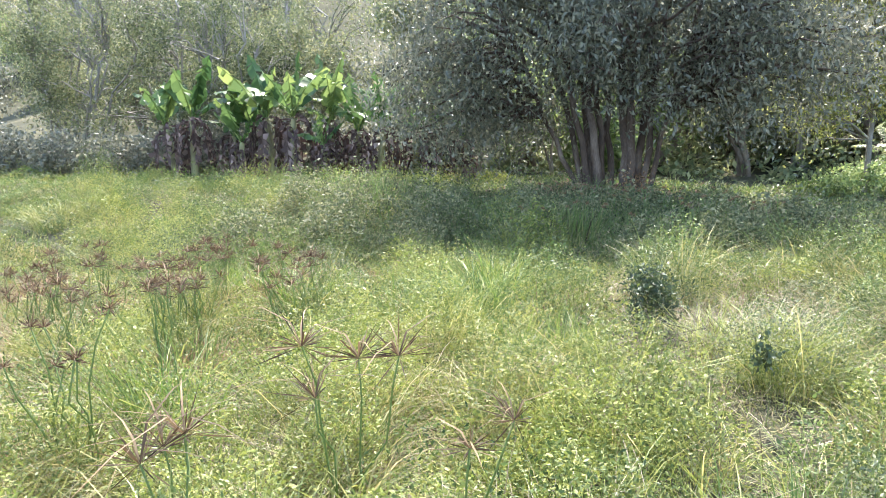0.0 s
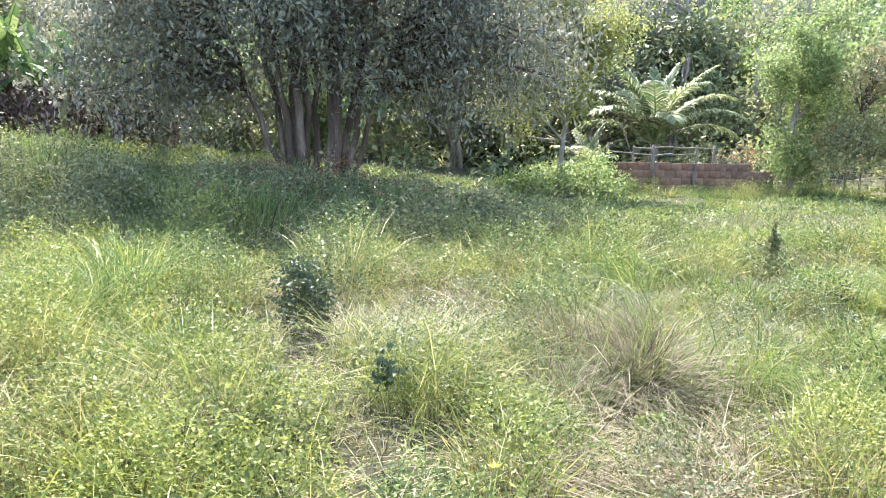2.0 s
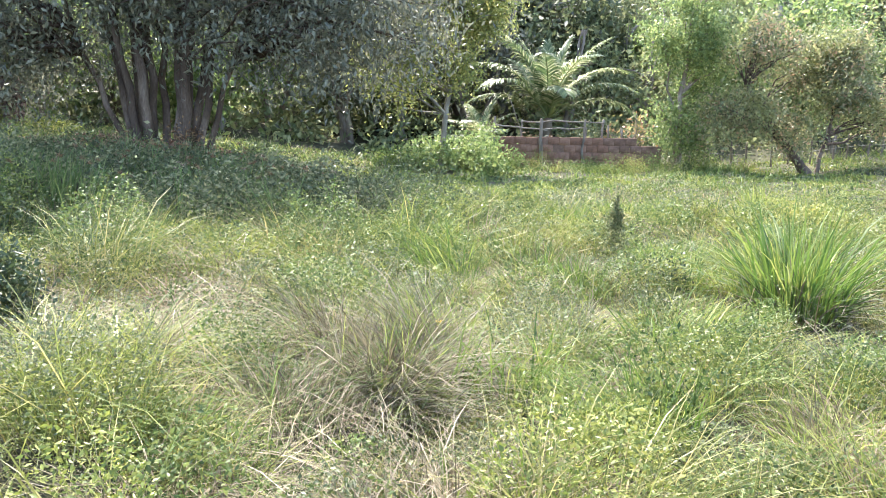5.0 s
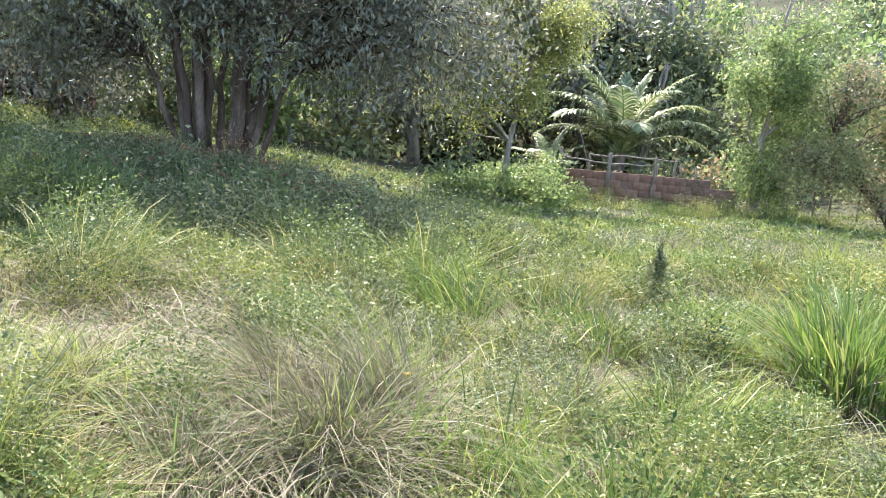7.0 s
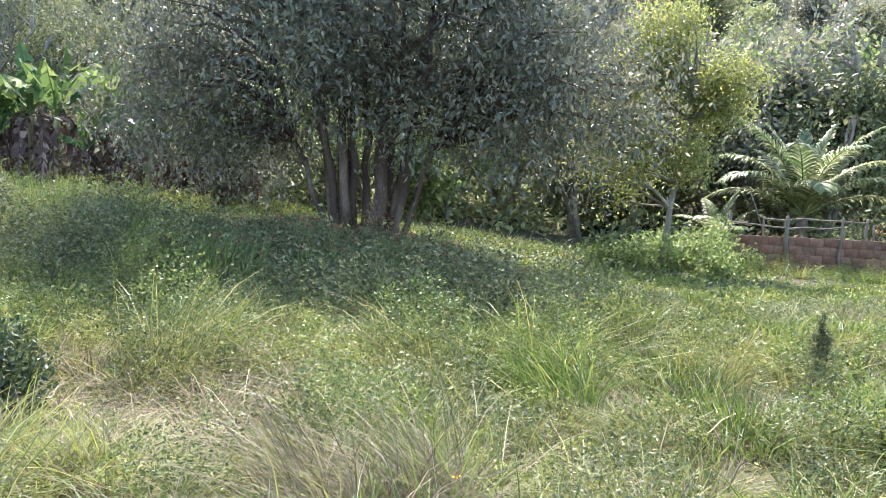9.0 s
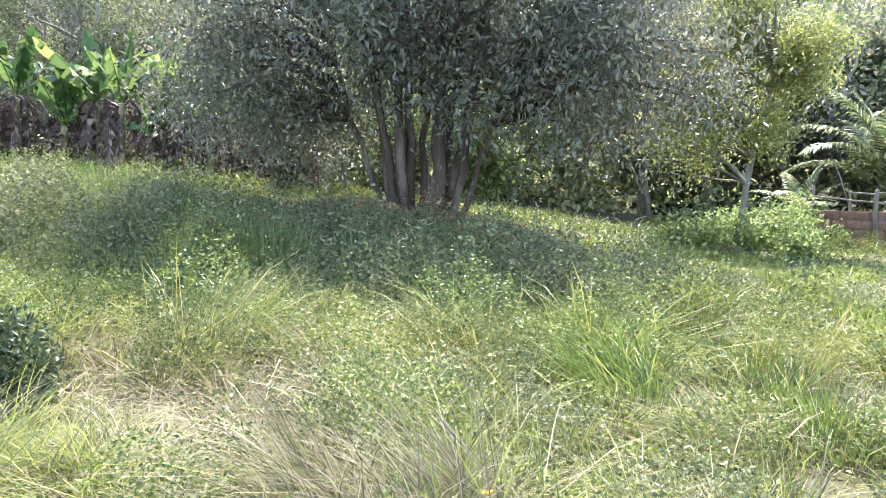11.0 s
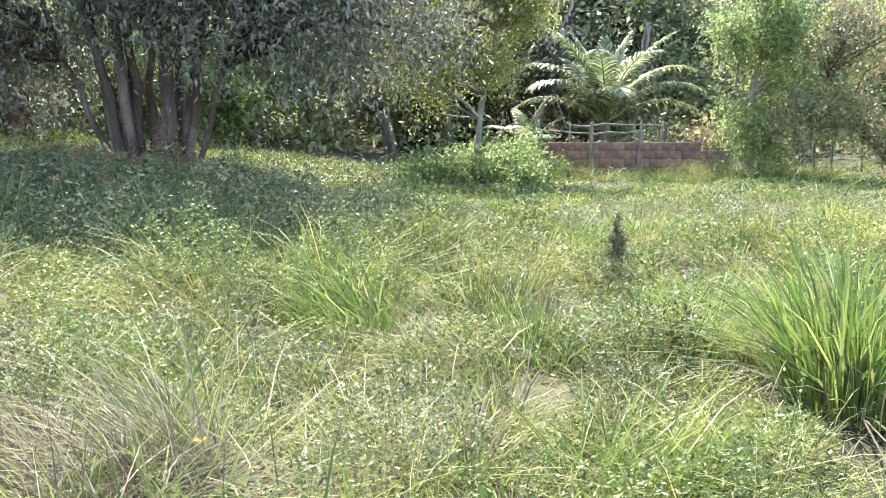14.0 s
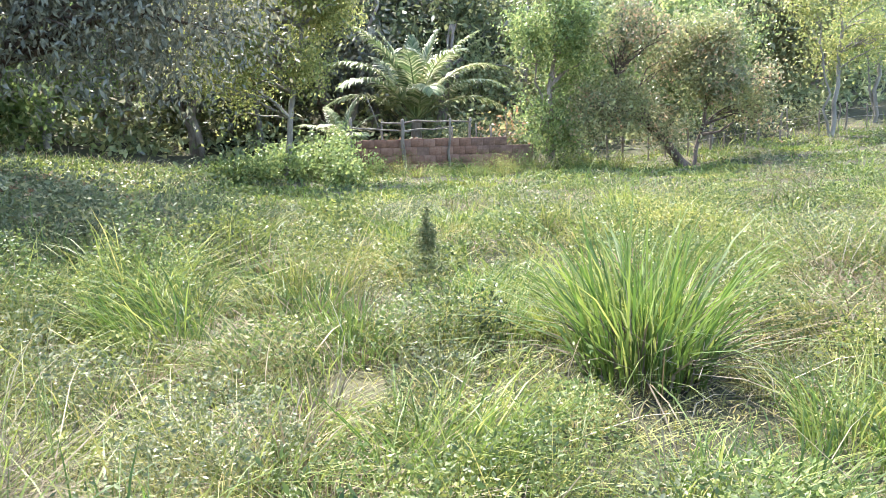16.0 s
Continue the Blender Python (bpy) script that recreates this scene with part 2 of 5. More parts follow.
class Geo:
    """Gathers vertices and faces as arrays."""

    def __init__(self):
        self.v, self.f, self.n = [], {3: [], 4: []}, 0

    def add(self, v, *faces):
        v = np.asarray(v, float).reshape(-1, 3)
        for f in faces:
            f = np.asarray(f, int)
            if len(f):
                self.f[f.shape[1]].append(f + self.n)
        self.v.append(v)
        self.n += len(v)

    def mesh(self, name, mat, smooth=False):
        me = bpy.data.meshes.new(name)
        v = np.concatenate(self.v)
        tri = np.concatenate(self.f[3]) if self.f[3] else np.zeros((0, 3), int)
        quad = np.concatenate(self.f[4]) if self.f[4] else np.zeros((0, 4), int)
        loops = np.concatenate([tri.ravel(), quad.ravel()]).astype(np.int32)
        starts = np.concatenate([np.arange(len(tri)) * 3, len(tri) * 3 + np.arange(len(quad)) * 4]).astype(np.int32)
        me.vertices.add(len(v))
        me.vertices.foreach_set("co", v.astype(np.float32).ravel())
        me.loops.add(len(loops))
        me.loops.foreach_set("vertex_index", loops)
        me.polygons.add(len(starts))
        me.polygons.foreach_set("loop_start", starts)
        me.update(calc_edges=True)
        me.validate()
        if smooth:
            me.shade_smooth()
        me.materials.append(mat)
        return me

    def tube(self, pts, radii, sides=6, cap=True):
        pts = np.asarray(pts, float)
        tang = np.gradient(pts, axis=0)
        tang /= np.linalg.norm(tang, axis=1)[:, None] + 1e-9
        ref = np.array([1.0, 0.13, 0.05]) if abs(tang[0][2]) > 0.6 else np.array([0.05, 0.1, 1.0])
        a = np.cross(tang, ref)
        a /= np.linalg.norm(a, axis=1)[:, None] + 1e-9
        b = np.cross(tang, a)
        ang = np.arange(sides) * 2 * np.pi / sides
        ring = (a[:, None] * np.cos(ang)[None, :, None] + b[:, None] * np.sin(ang)[None, :, None])
        v = pts[:, None] + ring * np.asarray(radii, float)[:, None, None]
        k = len(pts)
        i, j = np.meshgrid(np.arange(k - 1), np.arange(sides), indexing="ij")
        i, j = i.ravel(), j.ravel()
        j2 = (j + 1) % sides
        q = np.stack([i * sides + j, i * sides + j2, (i + 1) * sides + j2, (i + 1) * sides + j], 1)
        vs = np.concatenate([v.reshape(-1, 3), pts[-1:] + tang[-1:] * radii[-1] * 0.5])
        top = (k - 1) * sides
        t = np.stack([top + np.arange(sides), top + (np.arange(sides) + 1) % sides, np.full(sides, k * sides)], 1)
        self.add(vs, q, t if cap else [])

    def leaves(self, at, way, length, width, fold=0.15, droop=0.0):
        """Pointed leaves, folded along the midrib: at (n,3) foot, way (n,3) direction."""
        n = len(at)
        way = way / (np.linalg.norm(way, axis=1)[:, None] + 1e-9)
        r = rng.normal(size=(n, 3))
        side = np.cross(way, r)
        side /= np.linalg.norm(side, axis=1)[:, None] + 1e-9
        up = np.cross(side, way)
        L, W = np.broadcast_to(length, n)[:, None], np.broadcast_to(width, n)[:, None]
        mid = at + way * L * 0.45
        tip = at + way * L - np.array([0, 0, 1]) * L * droop
        v = np.stack([at, mid + side * W / 2 + up * W * fold, tip, mid - side * W / 2 + up * W * fold], 1)
        o = np.arange(n)[:, None] * 4
        self.add(v.reshape(-1, 3), np.concatenate([o + [0, 1, 2], o + [0, 2, 3]]))

    def blades(self, at, lean, height, width, bend, steps=3):
        """Grass blades that arch over: lean (n,2) the way the tip goes, bend how far it goes (in heights)."""
        n = len(at)
        lean = np.concatenate([lean, np.zeros((n, 1))], 1)
        lean = lean / (np.linalg.norm(lean, axis=1)[:, None] + 1e-9)
        tw = rng.uniform(0, np.pi, n)
        side = np.stack([np.cos(tw), np.sin(tw), np.zeros(n)], 1)
        h, w, b = (np.broadcast_to(q, n)[:, None] for q in (height, width, bend))
        z = np.array([0, 0, 1.0])
        us, ws = ((0, 0.5, 1), (0.4, 0.5, 0)) if steps == 2 else ((0, 0.38, 0.74, 1), (0.38, 0.5, 0.36, 0))
        rows = []
        for u, k in zip(us, ws):
            p = at + z * h * u * (1 - np.minimum(0.45 * b, 0.9) * u) + lean * h * b * u * u
            rows += [p - side * w * k, p + side * w * k] if k else [p]
        v = np.stack(rows, 1)
        m = len(rows)
        o = np.arange(n)[:, None] * m
        quads = [o + [2 * q, 2 * q + 1, 2 * q + 3, 2 * q + 2] for q in range(len(us) - 2)]
        self.add(v.reshape(-1, 3), np.concatenate(quads), o + [m - 3, m - 2, m - 1])


def part(name, geo, mat, parent=None, label="", smooth=False):
    ob = new(name, geo.mesh(name, mat, smooth) if isinstance(geo, Geo) else geo)
    if parent:
        ob.parent = parent
    if label:
        tagged(ob, label)
    return ob


def thing(name, x, y, label, category, group="", turn=0, scale=1.0, z=None):
    ob = new(name)
    ob.empty_display_size = 0.2
    ob.matrix_world = pose(x, y, land(x, y) if z is None else z, 0, 0, turn) @ Matrix.Scale(scale, 4)
    return tagged(ob, label, category, group)


# ---- the lie of the land ----
def smooth01(a, b, x):
    s = np.clip((x - a) / (b - a), 0, 1)
    return s * s * (3 - 2 * s)


def wave(x, y, k, seed):
    """Cheap smooth noise from crossed sines."""
    out = 0
    for i in range(4):
        a = seed * 1.7 + i * 2.1
        out = out + np.sin(k * (x * np.cos(a) + y * np.sin(a)) * (1 + 0.23 * i) + seed * 3.1 + i)
    return out / 4


def bumps(x, y, size, seed):
    """Smooth random values from 0 to 1 on a lattice of that size in metres."""
    x, y = np.asarray(x) / size + 531.7 + seed * 13.1, np.asarray(y) / size + 217.3 + seed * 7.7
    i, j = np.floor(x), np.floor(y)
    u, v = x - i, y - j
    u, v = u * u * (3 - 2 * u), v * v * (3 - 2 * v)

    def at(a, b):
        s = np.sin(a * 127.1 + b * 311.7 + seed * 74.7) * 43758.5453
        return s - np.floor(s)

    return (at(i, j) * (1 - u) + at(i + 1, j) * u) * (1 - v) + (at(i, j + 1) * (1 - u) + at(i + 1, j + 1) * u) * v


def land_array(x, y):
    z = 0.07 * wave(x, y, 1.1, 1) + 0.04 * wave(x, y, 2.9, 2)
    z = z + 0.32 * np.exp(-((x + 2.2) / 2.4) ** 2 - ((y - 16.5) / 2.0) ** 2)
    z = z + (0.55 * smooth01(2, -4, x) + 0.075 * np.maximum(0, -x - 4)) * smooth01(9, 17, y)
    z = z + 0.09 * np.maximum(0, np.minimum(x, 40) - 13) * smooth01(14, 22, y)
    z = z - 0.10 * smooth01(2, 5, x) * smooth01(13, 13 + 7, y) * smooth01(29, 25, y)
    z = z + 0.15 * smooth01(1.8, -0.5, x) * smooth01(11, 7, y)
    d = y + 0.10 * x
    z = z + (34 + 9 * smooth01(-12, -40, x)) * smooth01(25, 125, d) * (1 + 0.10 * wave(x, y, 0.06, 5)) + 0.6 * wave(x, y, 0.25, 3) * smooth01(26, 45, y)
    return z


def land(x, y):
    return float(land_array(np.float64(x), np.float64(y)))


def ground():
    s = np.linspace(-1, 1, 221)
    xs = 1.5 + 30 * s + 1500 * s ** 7
    u = np.linspace(-1, 1, 221)
    ys = 14 + 32 * u + 110 * np.abs(u) ** 3 * u + 1300 * np.abs(u) ** 11 * u
    X, Y = np.meshgrid(xs, ys, indexing="ij")
    g = Geo()
    i, j = np.meshgrid(np.arange(220), np.arange(220), indexing="ij")
    i, j = i.ravel(), j.ravel()
    g.add(np.stack([X, Y, land_array(X, Y)], -1).reshape(-1, 3),
          np.stack([i * 221 + j, (i + 1) * 221 + j, (i + 1) * 221 + j + 1, i * 221 + j + 1], 1))
    tagged(part("ground", g, M["ground"], smooth=True), "uneven meadow soil rising into a dry grassy hillside", "ground", kind="structure")


ground()


# ---- trees ----
def spread(n, radii, hollow=0.45):
    """n points in an egg, more of them near its skin."""
    d = rng.normal(size=(n, 3))
    d /= np.linalg.norm(d, axis=1)[:, None]
    r = (hollow + (1 - hollow) * rng.uniform(0, 1, n) ** 0.5)
    return d * r[:, None] * np.asarray(radii)


def lobes(n, radii, hollow=0.35):
    """n points gathered in uneven lobes that together fill an egg, with gaps between them."""
    radii = np.asarray(radii, float)
    k = max(9, n // 13)
    mid = spread(k, radii * 0.9, hollow) * rng.uniform(0.72, 1.24, (k, 1))
    size = rng.uniform(0.08, 0.26, k)
    w = rng.choice(k, n, p=size / size.sum())
    return mid[w] + rng.normal(size=(n, 3)) * radii * size[w][:, None] * 0.62


def limb(g, a, b, r0, r1, sides=5, sag=0.1, steps=5, wobble=0.035):
    a, b = np.asarray(a, float), np.asarray(b, float)
    k = np.linspace(0, 1, steps)[:, None]
    L = np.linalg.norm(b - a)
    wob = rng.normal(size=(steps, 3)) * L * wobble
    wob[0] = wob[-1] = 0
    p = a + (b - a) * k + np.sin(np.pi * k) * np.array([0, 0, sag * L]) + wob
    g.tube(p, np.linspace(r0, r1, steps), sides)
    return p


def make_tree(name, label, stems, crown_at, crown_r, clumps, per, leaf, leaf_w, leaf_mat, bark, x, y, droop=0.4, clump_r=0.45, low=None, hollow=0.5, extra=(), category="tree", group="", twigs=True):
    """stems: (foot xy, top xyz, radius). Crown: clumps of leaves round limb ends, with gaps."""
    t = thing(name, x, y, label, category, group)
    wood, crown = Geo(), Geo()
    nodes = []
    for (fx, fy), top, r in stems:
        p = limb(wood, (fx, fy, -0.15), top, r, r * 0.45, 8, 0.02, 9, 0.014)
        nodes.append(p[3:])
    nodes = np.concatenate(nodes)
    c = [lobes(clumps, crown_r) + np.asarray(crown_at)]
    for at, rad, n in extra:
        c.append(spread(n, rad, 0.3) + np.asarray(at))
    c = np.concatenate(c)
    if low is not None:
        c = c[c[:, 2] > low]
    c = c + rng.normal(size=c.shape) * 0.12
    fine = 4.6 / max(crown_r[0], crown_r[2])
    c = c[wave(c[:, 0] + 0.4 * c[:, 1] + x, c[:, 2] - 0.5 * c[:, 1] + y, fine, 9) > -0.30]
    if twigs:
        order = rng.permutation(len(c))
        for q in c[order[:max(8, len(c) // 2)]]:
            d = np.linalg.norm(nodes - q, axis=1)
            a = nodes[np.argmin(d + 0.8 * np.maximum(0, nodes[:, 2] - q[2] + 0.4))]
            L = np.linalg.norm(q - a)
            limb(wood, a, q, 0.012 + 0.014 * L, 0.008, 4, 0.10, 5)
    n = len(c) * per
    at = np.repeat(c, per, 0) + rng.normal(size=(n, 3)) * clump_r * np.repeat(rng.uniform(0.6, 1.3, len(c)), per)[:, None]
    way = rng.normal(size=(n, 3)) + np.array([0, 0, -droop * 1.4])
    crown.leaves(at, way, leaf * rng.uniform(0.6, 1.25, n), leaf_w * rng.uniform(0.7, 1.2, n), 0.2)
    part("trunk", wood, bark, t, smooth=True)
    part("crown", crown, leaf_mat, t)
    return t


def make_shrub(name, label, x, y, rad, high, leaves_n, leaf, leaf_w, mat, category="shrub", group="", lift=0.0, droop=0.0, clump=0.16, turn=0, cone=False):
    """A low shrub: thin stems from one foot and leaf clumps over them."""
    t = thing(name, x, y, label, category, group, turn)
    stems, crown = Geo(), Geo()
    k = max(8, int(leaves_n / 40))
    c = spread(k, (rad, rad, high * 0.5), 0.4) + np.array([0, 0, high * 0.5 + lift])
    c = c[c[:, 2] > 0.05]
    if cone:
        c[:, :2] *= np.clip(1.5 - 1.4 * c[:, 2:] / high, 0.1, 1.5)
    for q in c[:: max(1, len(c) // (14 if rad > 0.15 else 2))]:
        limb(stems, (rng.normal() * rad * 0.12, rng.normal() * rad * 0.12, -0.05), q, 0.0015 + 0.007 * min(rad, 1.0), 0.0012, 4, 0.08, 4)
    per = int(leaves_n / len(c))
    n = len(c) * per
    at = np.repeat(c, per, 0) + rng.normal(size=(n, 3)) * clump
    if cone:
        at[:, :2] *= np.clip(1.4 - 1.3 * at[:, 2:] / high, 0.12, 1.4)
    at[:, 2] = np.maximum(at[:, 2], 0.02)
    crown.leaves(at, rng.normal(size=(n, 3)) + np.array([0, 0, -droop]), leaf * rng.uniform(0.6, 1.3, n), leaf_w * rng.uniform(0.7, 1.2, n), 0.2)
    tagged(part("stem", stems, M["bark"] if high > 0.9 else M["reed"], t), kind="stuff")
    tagged(part("foliage", crown, mat, t), kind="stuff")
    return t


# The big dark tree of many stems.
def big_tree():
    t = thing("big_tree", -2.0, 16.4, "broad dark-leaved tree with a cluster of grey trunks", "tree")
    feet = [(-0.95, 0.1, -1.7, 0.07), (-0.78, -0.15, -1.15, 0.085), (-0.62, 0.05, -0.85, 0.10), (-0.47, -0.2, -0.55, 0.095), (-0.33, 0.0, -0.4, 0.085), (-0.2, 0.2, -0.1, 0.075), (-0.55, 0.35, -0.9, 0.07),
            (0.30, -0.1, 0.35, 0.11), (0.46, -0.2, 0.7, 0.095), (0.6, 0.1, 1.1, 0.09), (0.40, 0.3, 0.5, 0.08), (0.78, -0.05, 1.6, 0.075), (0.9, 0.15, 2.2, 0.06), (-1.1, 0.05, -2.7, 0.06)]
    nodes = []
    for fx, fy, tx, r in feet:
        w = Geo()
        top = (tx * 0.95, fy * 3 + rng.normal() * 0.5, rng.uniform(4.3, 5.6))
        nodes.append(limb(w, (fx * 0.62, fy * 0.8, -0.2), top, r, r * 0.4, 9, 0.0, 12, 0.007)[4:])
        part("trunk", w, M["dark_bark"], t, smooth=True)
    nodes = np.concatenate(nodes)
    c = np.concatenate([lobes(1250, (4.45, 3.5, 3.7), 0.45) + np.array([-0.3, 0.3, 4.7]),
                        # extra clumps high out of view, added to block sun and deepen the shade
                        spread(420, (4.2, 3.2, 1.9), 0.1) + np.array([-0.3, 0.3, 6.6]),
                        spread(120, (1.7, 1.3, 1.2), 0.2) + np.array([3.1, -0.6, 2.25]),
                        spread(110, (1.7, 1.3, 1.2), 0.2) + np.array([-3.1, -0.6, 2.35])])
    c += rng.normal(size=c.shape) * 0.15
    floor_z = 1.0 + 1.0 * np.exp(-((c[:, 0] + 0.1) / 1.5) ** 2) + 0.35 * wave(c[:, 0], c[:, 1], 1.7, 4) + 0.35 * smooth01(-1.5, 2.5, c[:, 1])
    c = c[c[:, 2] > floor_z]
    lump = wave(c[:, 0] + c[:, 2], c[:, 1] - 0.6 * c[:, 2], 1.5, 8)
    c = c[lump > -0.32]
    limbs = Geo()
    for q in c[::3]:
        d = np.linalg.norm(nodes - q, axis=1)
        a = nodes[np.argmin(d + 0.9 * np.maximum(0, nodes[:, 2] - q[2] + 0.4))]
        L = np.linalg.norm(q - a)
        limb(limbs, a, q, 0.012 + 0.013 * L, 0.008, 4, 0.12, 6)
    tagged(part("branch", limbs, M["dark_bark"], t), kind="stuff")
    crown = Geo()
    per = 84
    n = len(c) * per
    at = np.repeat(c, per, 0) + rng.normal(size=(n, 3)) * (0.36 * np.repeat(rng.uniform(0.6, 1.35, len(c)), per))[:, None]
    crown.leaves(at, rng.normal(size=(n, 3)) * 0.9 + np.array([0, 0, -0.75]), 0.118 * rng.uniform(0.6, 1.3, n), 0.05 * rng.uniform(0.7, 1.2, n), 0.2, 0.1)
    part("crown", crown, M["dark_leaf"], t)


big_tree()

make_tree("yellow_green_tree", "slender tree with yellow-green leaves and a pale leaning trunk", [((0, 0), (0.62, 0.2, 3.6), 0.08)],
          (0.25, 0, 3.6), (1.35, 1.1, 1.5), 150, 92, 0.105, 0.048, M["yellow_leaf"], M["pale_bark"], 3.25, 20.9, low=1.2, clump_r=0.25,
          extra=(((-0.9, 0, 2.5), (0.9, 0.8, 1.1), 60), ((1.05, 0, 4.1), (0.6, 0.6, 0.6), 34), ((-0.1, 0, 5.0), (0.8, 0.7, 0.7), 40), ((-1.5, 0, 3.8), (0.8, 0.8, 1.3), 50)))
make_tree("green_tree", "upright young tree with fresh green leaves beside the brick wall", [((0, 0), (0.25, 0, 5.4), 0.07), ((0.1, 0.1), (-0.5, 0.2, 3.4), 0.04)],
          (0.05, 0, 3.5), (0.9, 0.8, 2.4), 90, 96, 0.10, 0.054, M["bright_leaf"], M["bark"], 9.9, 22.5, low=0.35, clump_r=0.22,
          extra=(((0.0, -0.1, 1.1), (0.6, 0.5, 0.7), 30), ((0.7, 0, 2.4), (0.6, 0.5, 0.7), 26), ((-0.7, 0, 3.0), (0.55, 0.5, 0.6), 24), ((0.75, 0, 4.6), (0.6, 0.5, 0.6), 24), ((0.4, 0, 0.8), (0.4, 0.4, 0.4), 12)))
make_tree("cashew_tree", "spreading low tree with olive and rust leaves and a leaning trunk", [((0.25, 0), (-0.95, 0.1, 1.15), 0.15), ((0.2, 0.05), (-1.7, 0.2, 2.3), 0.09), ((0.3, 0), (0.9, 0.1, 2.3), 0.06)],
          (-0.4, 0, 2.2), (2.2, 1.1, 1.3), 170, 96, 0.105, 0.056, M["cashew_leaf"], M["dark_bark"], 13.1, 21.7, low=0.75, clump_r=0.25,
          extra=(((-2.1, -0.1, 1.5), (1.0, 0.8, 0.7), 52), ((1.6, 0, 1.9), (1.2, 0.8, 0.6), 50), ((-1.3, 0.1, 3.3), (1.1, 0.8, 0.7), 46), ((0.6, 0, 3.1), (0.9, 0.7, 0.6), 36), ((2.5, 0.1, 1.5), (0.6, 0.5, 0.4), 18)))
make_tree("rust_sapling", "small sapling with orange and rust coloured leaves behind the wall", [((0, 0), (0.1, 0, 1.3), 0.025), ((0, 0), (-0.3, 0.1, 1.1), 0.02)],
          (0, 0, 0.95), (0.6, 0.5, 0.7), 20, 13, 0.13, 0.07, M["rust_leaf"], M["bark"], 8.85, 23.2, low=0.3, clump_r=0.16)
for x, y, s, lab in ((18.6, 23.2, 1.0, "thin tree with a bare lower trunk by the fence"), (16.2, 25.5, 0.85, "thin tree among scrub behind the fence"), (21.5, 25, 1.1, "thin open-crowned tree behind the fence")):
    make_tree("thin_tree", lab, [((0, 0), (0.15, 0, 3.9 * s), 0.07), ((0, 0.05), (-0.6, 0.1, 3.4 * s), 0.04)],
              (-0.1, 0, 3.2 * s), (1.5 * s, 1.4, 1.5 * s), 90, 76, 0.11, 0.055, M["yellow_leaf"] if s == 1.0 else M["bright_leaf"], M["pale_bark"], x, y, low=1.0, clump_r=0.3)

# Grey-green scrub behind the banana plants.
for x, y, s in ((-21.5, 22.8, 1.2), (-18.5, 24.5, 1.3), (-15.6, 23.0, 1.1), (-13.2, 25.5, 1.15), (-11.0, 23.8, 0.85), (-24.5, 25, 1.35), (-16.8, 29, 1.4), (-21, 30, 1.5), (-28, 31, 1.5), (-26, 37, 1.6), (-33, 37, 1.6), (-20.5, 36, 1.4)):
    st = [((rng.normal() * 0.25, rng.normal() * 0.25), (rng.normal() * 1.3 * s, rng.normal() * 0.8, rng.uniform(2.6, 4.4) * s), 0.06) for _ in range(6)]
    make_tree("scrub_tree", "grey-green many-stemmed scrub tree with fine leaves", st, (0, 0, 3.3 * s), (2.2 * s, 1.8 * s, 2.7 * s), 260, 46, 0.13, 0.055, M["scrub_leaf"], M["pale_bark"], x, y,
              low=0.4, clump_r=0.33, group="scrub trees behind the banana plants")
for x, y, s in ((-8.6, 24.5, 0.8), (-6.9, 23.5, 0.75), (-5.0, 25, 0.9)):
    make_tree("bright_scrub", "light green bush behind the banana plants", [((0, 0), (0.2, 0, 2.4), 0.05), ((0.1, 0), (-0.5, 0.2, 2.0), 0.04)], (0, 0, 2.0), (1.6, 1.4, 1.7), 130, 46, 0.14, 0.06,
              M["bright_leaf"], M["bark"], x, y, low=0.3, clump_r=0.33)
for x, y, h in ((-19.6, 20.0, 1.5), (-17.6, 20.2, 1.3), (-21.8, 19.6, 1.7), (-23.9, 20.5, 1.8), (-9.0, 21.4, 1.9), (-6.8, 21.0, 1.9), (-11.0, 21.5, 1.8), (-12.9, 21.6, 1.8), (-14.8, 21.6, 1.7), (-16.4, 21.2, 1.5)):
    make_shrub("hedge_bush", "dense dark green hedge bush at the field's edge", x, y, 1.15, h, 2600, 0.15, 0.07, M["dark_leaf"], "bush", "hedge along the field", clump=0.22)


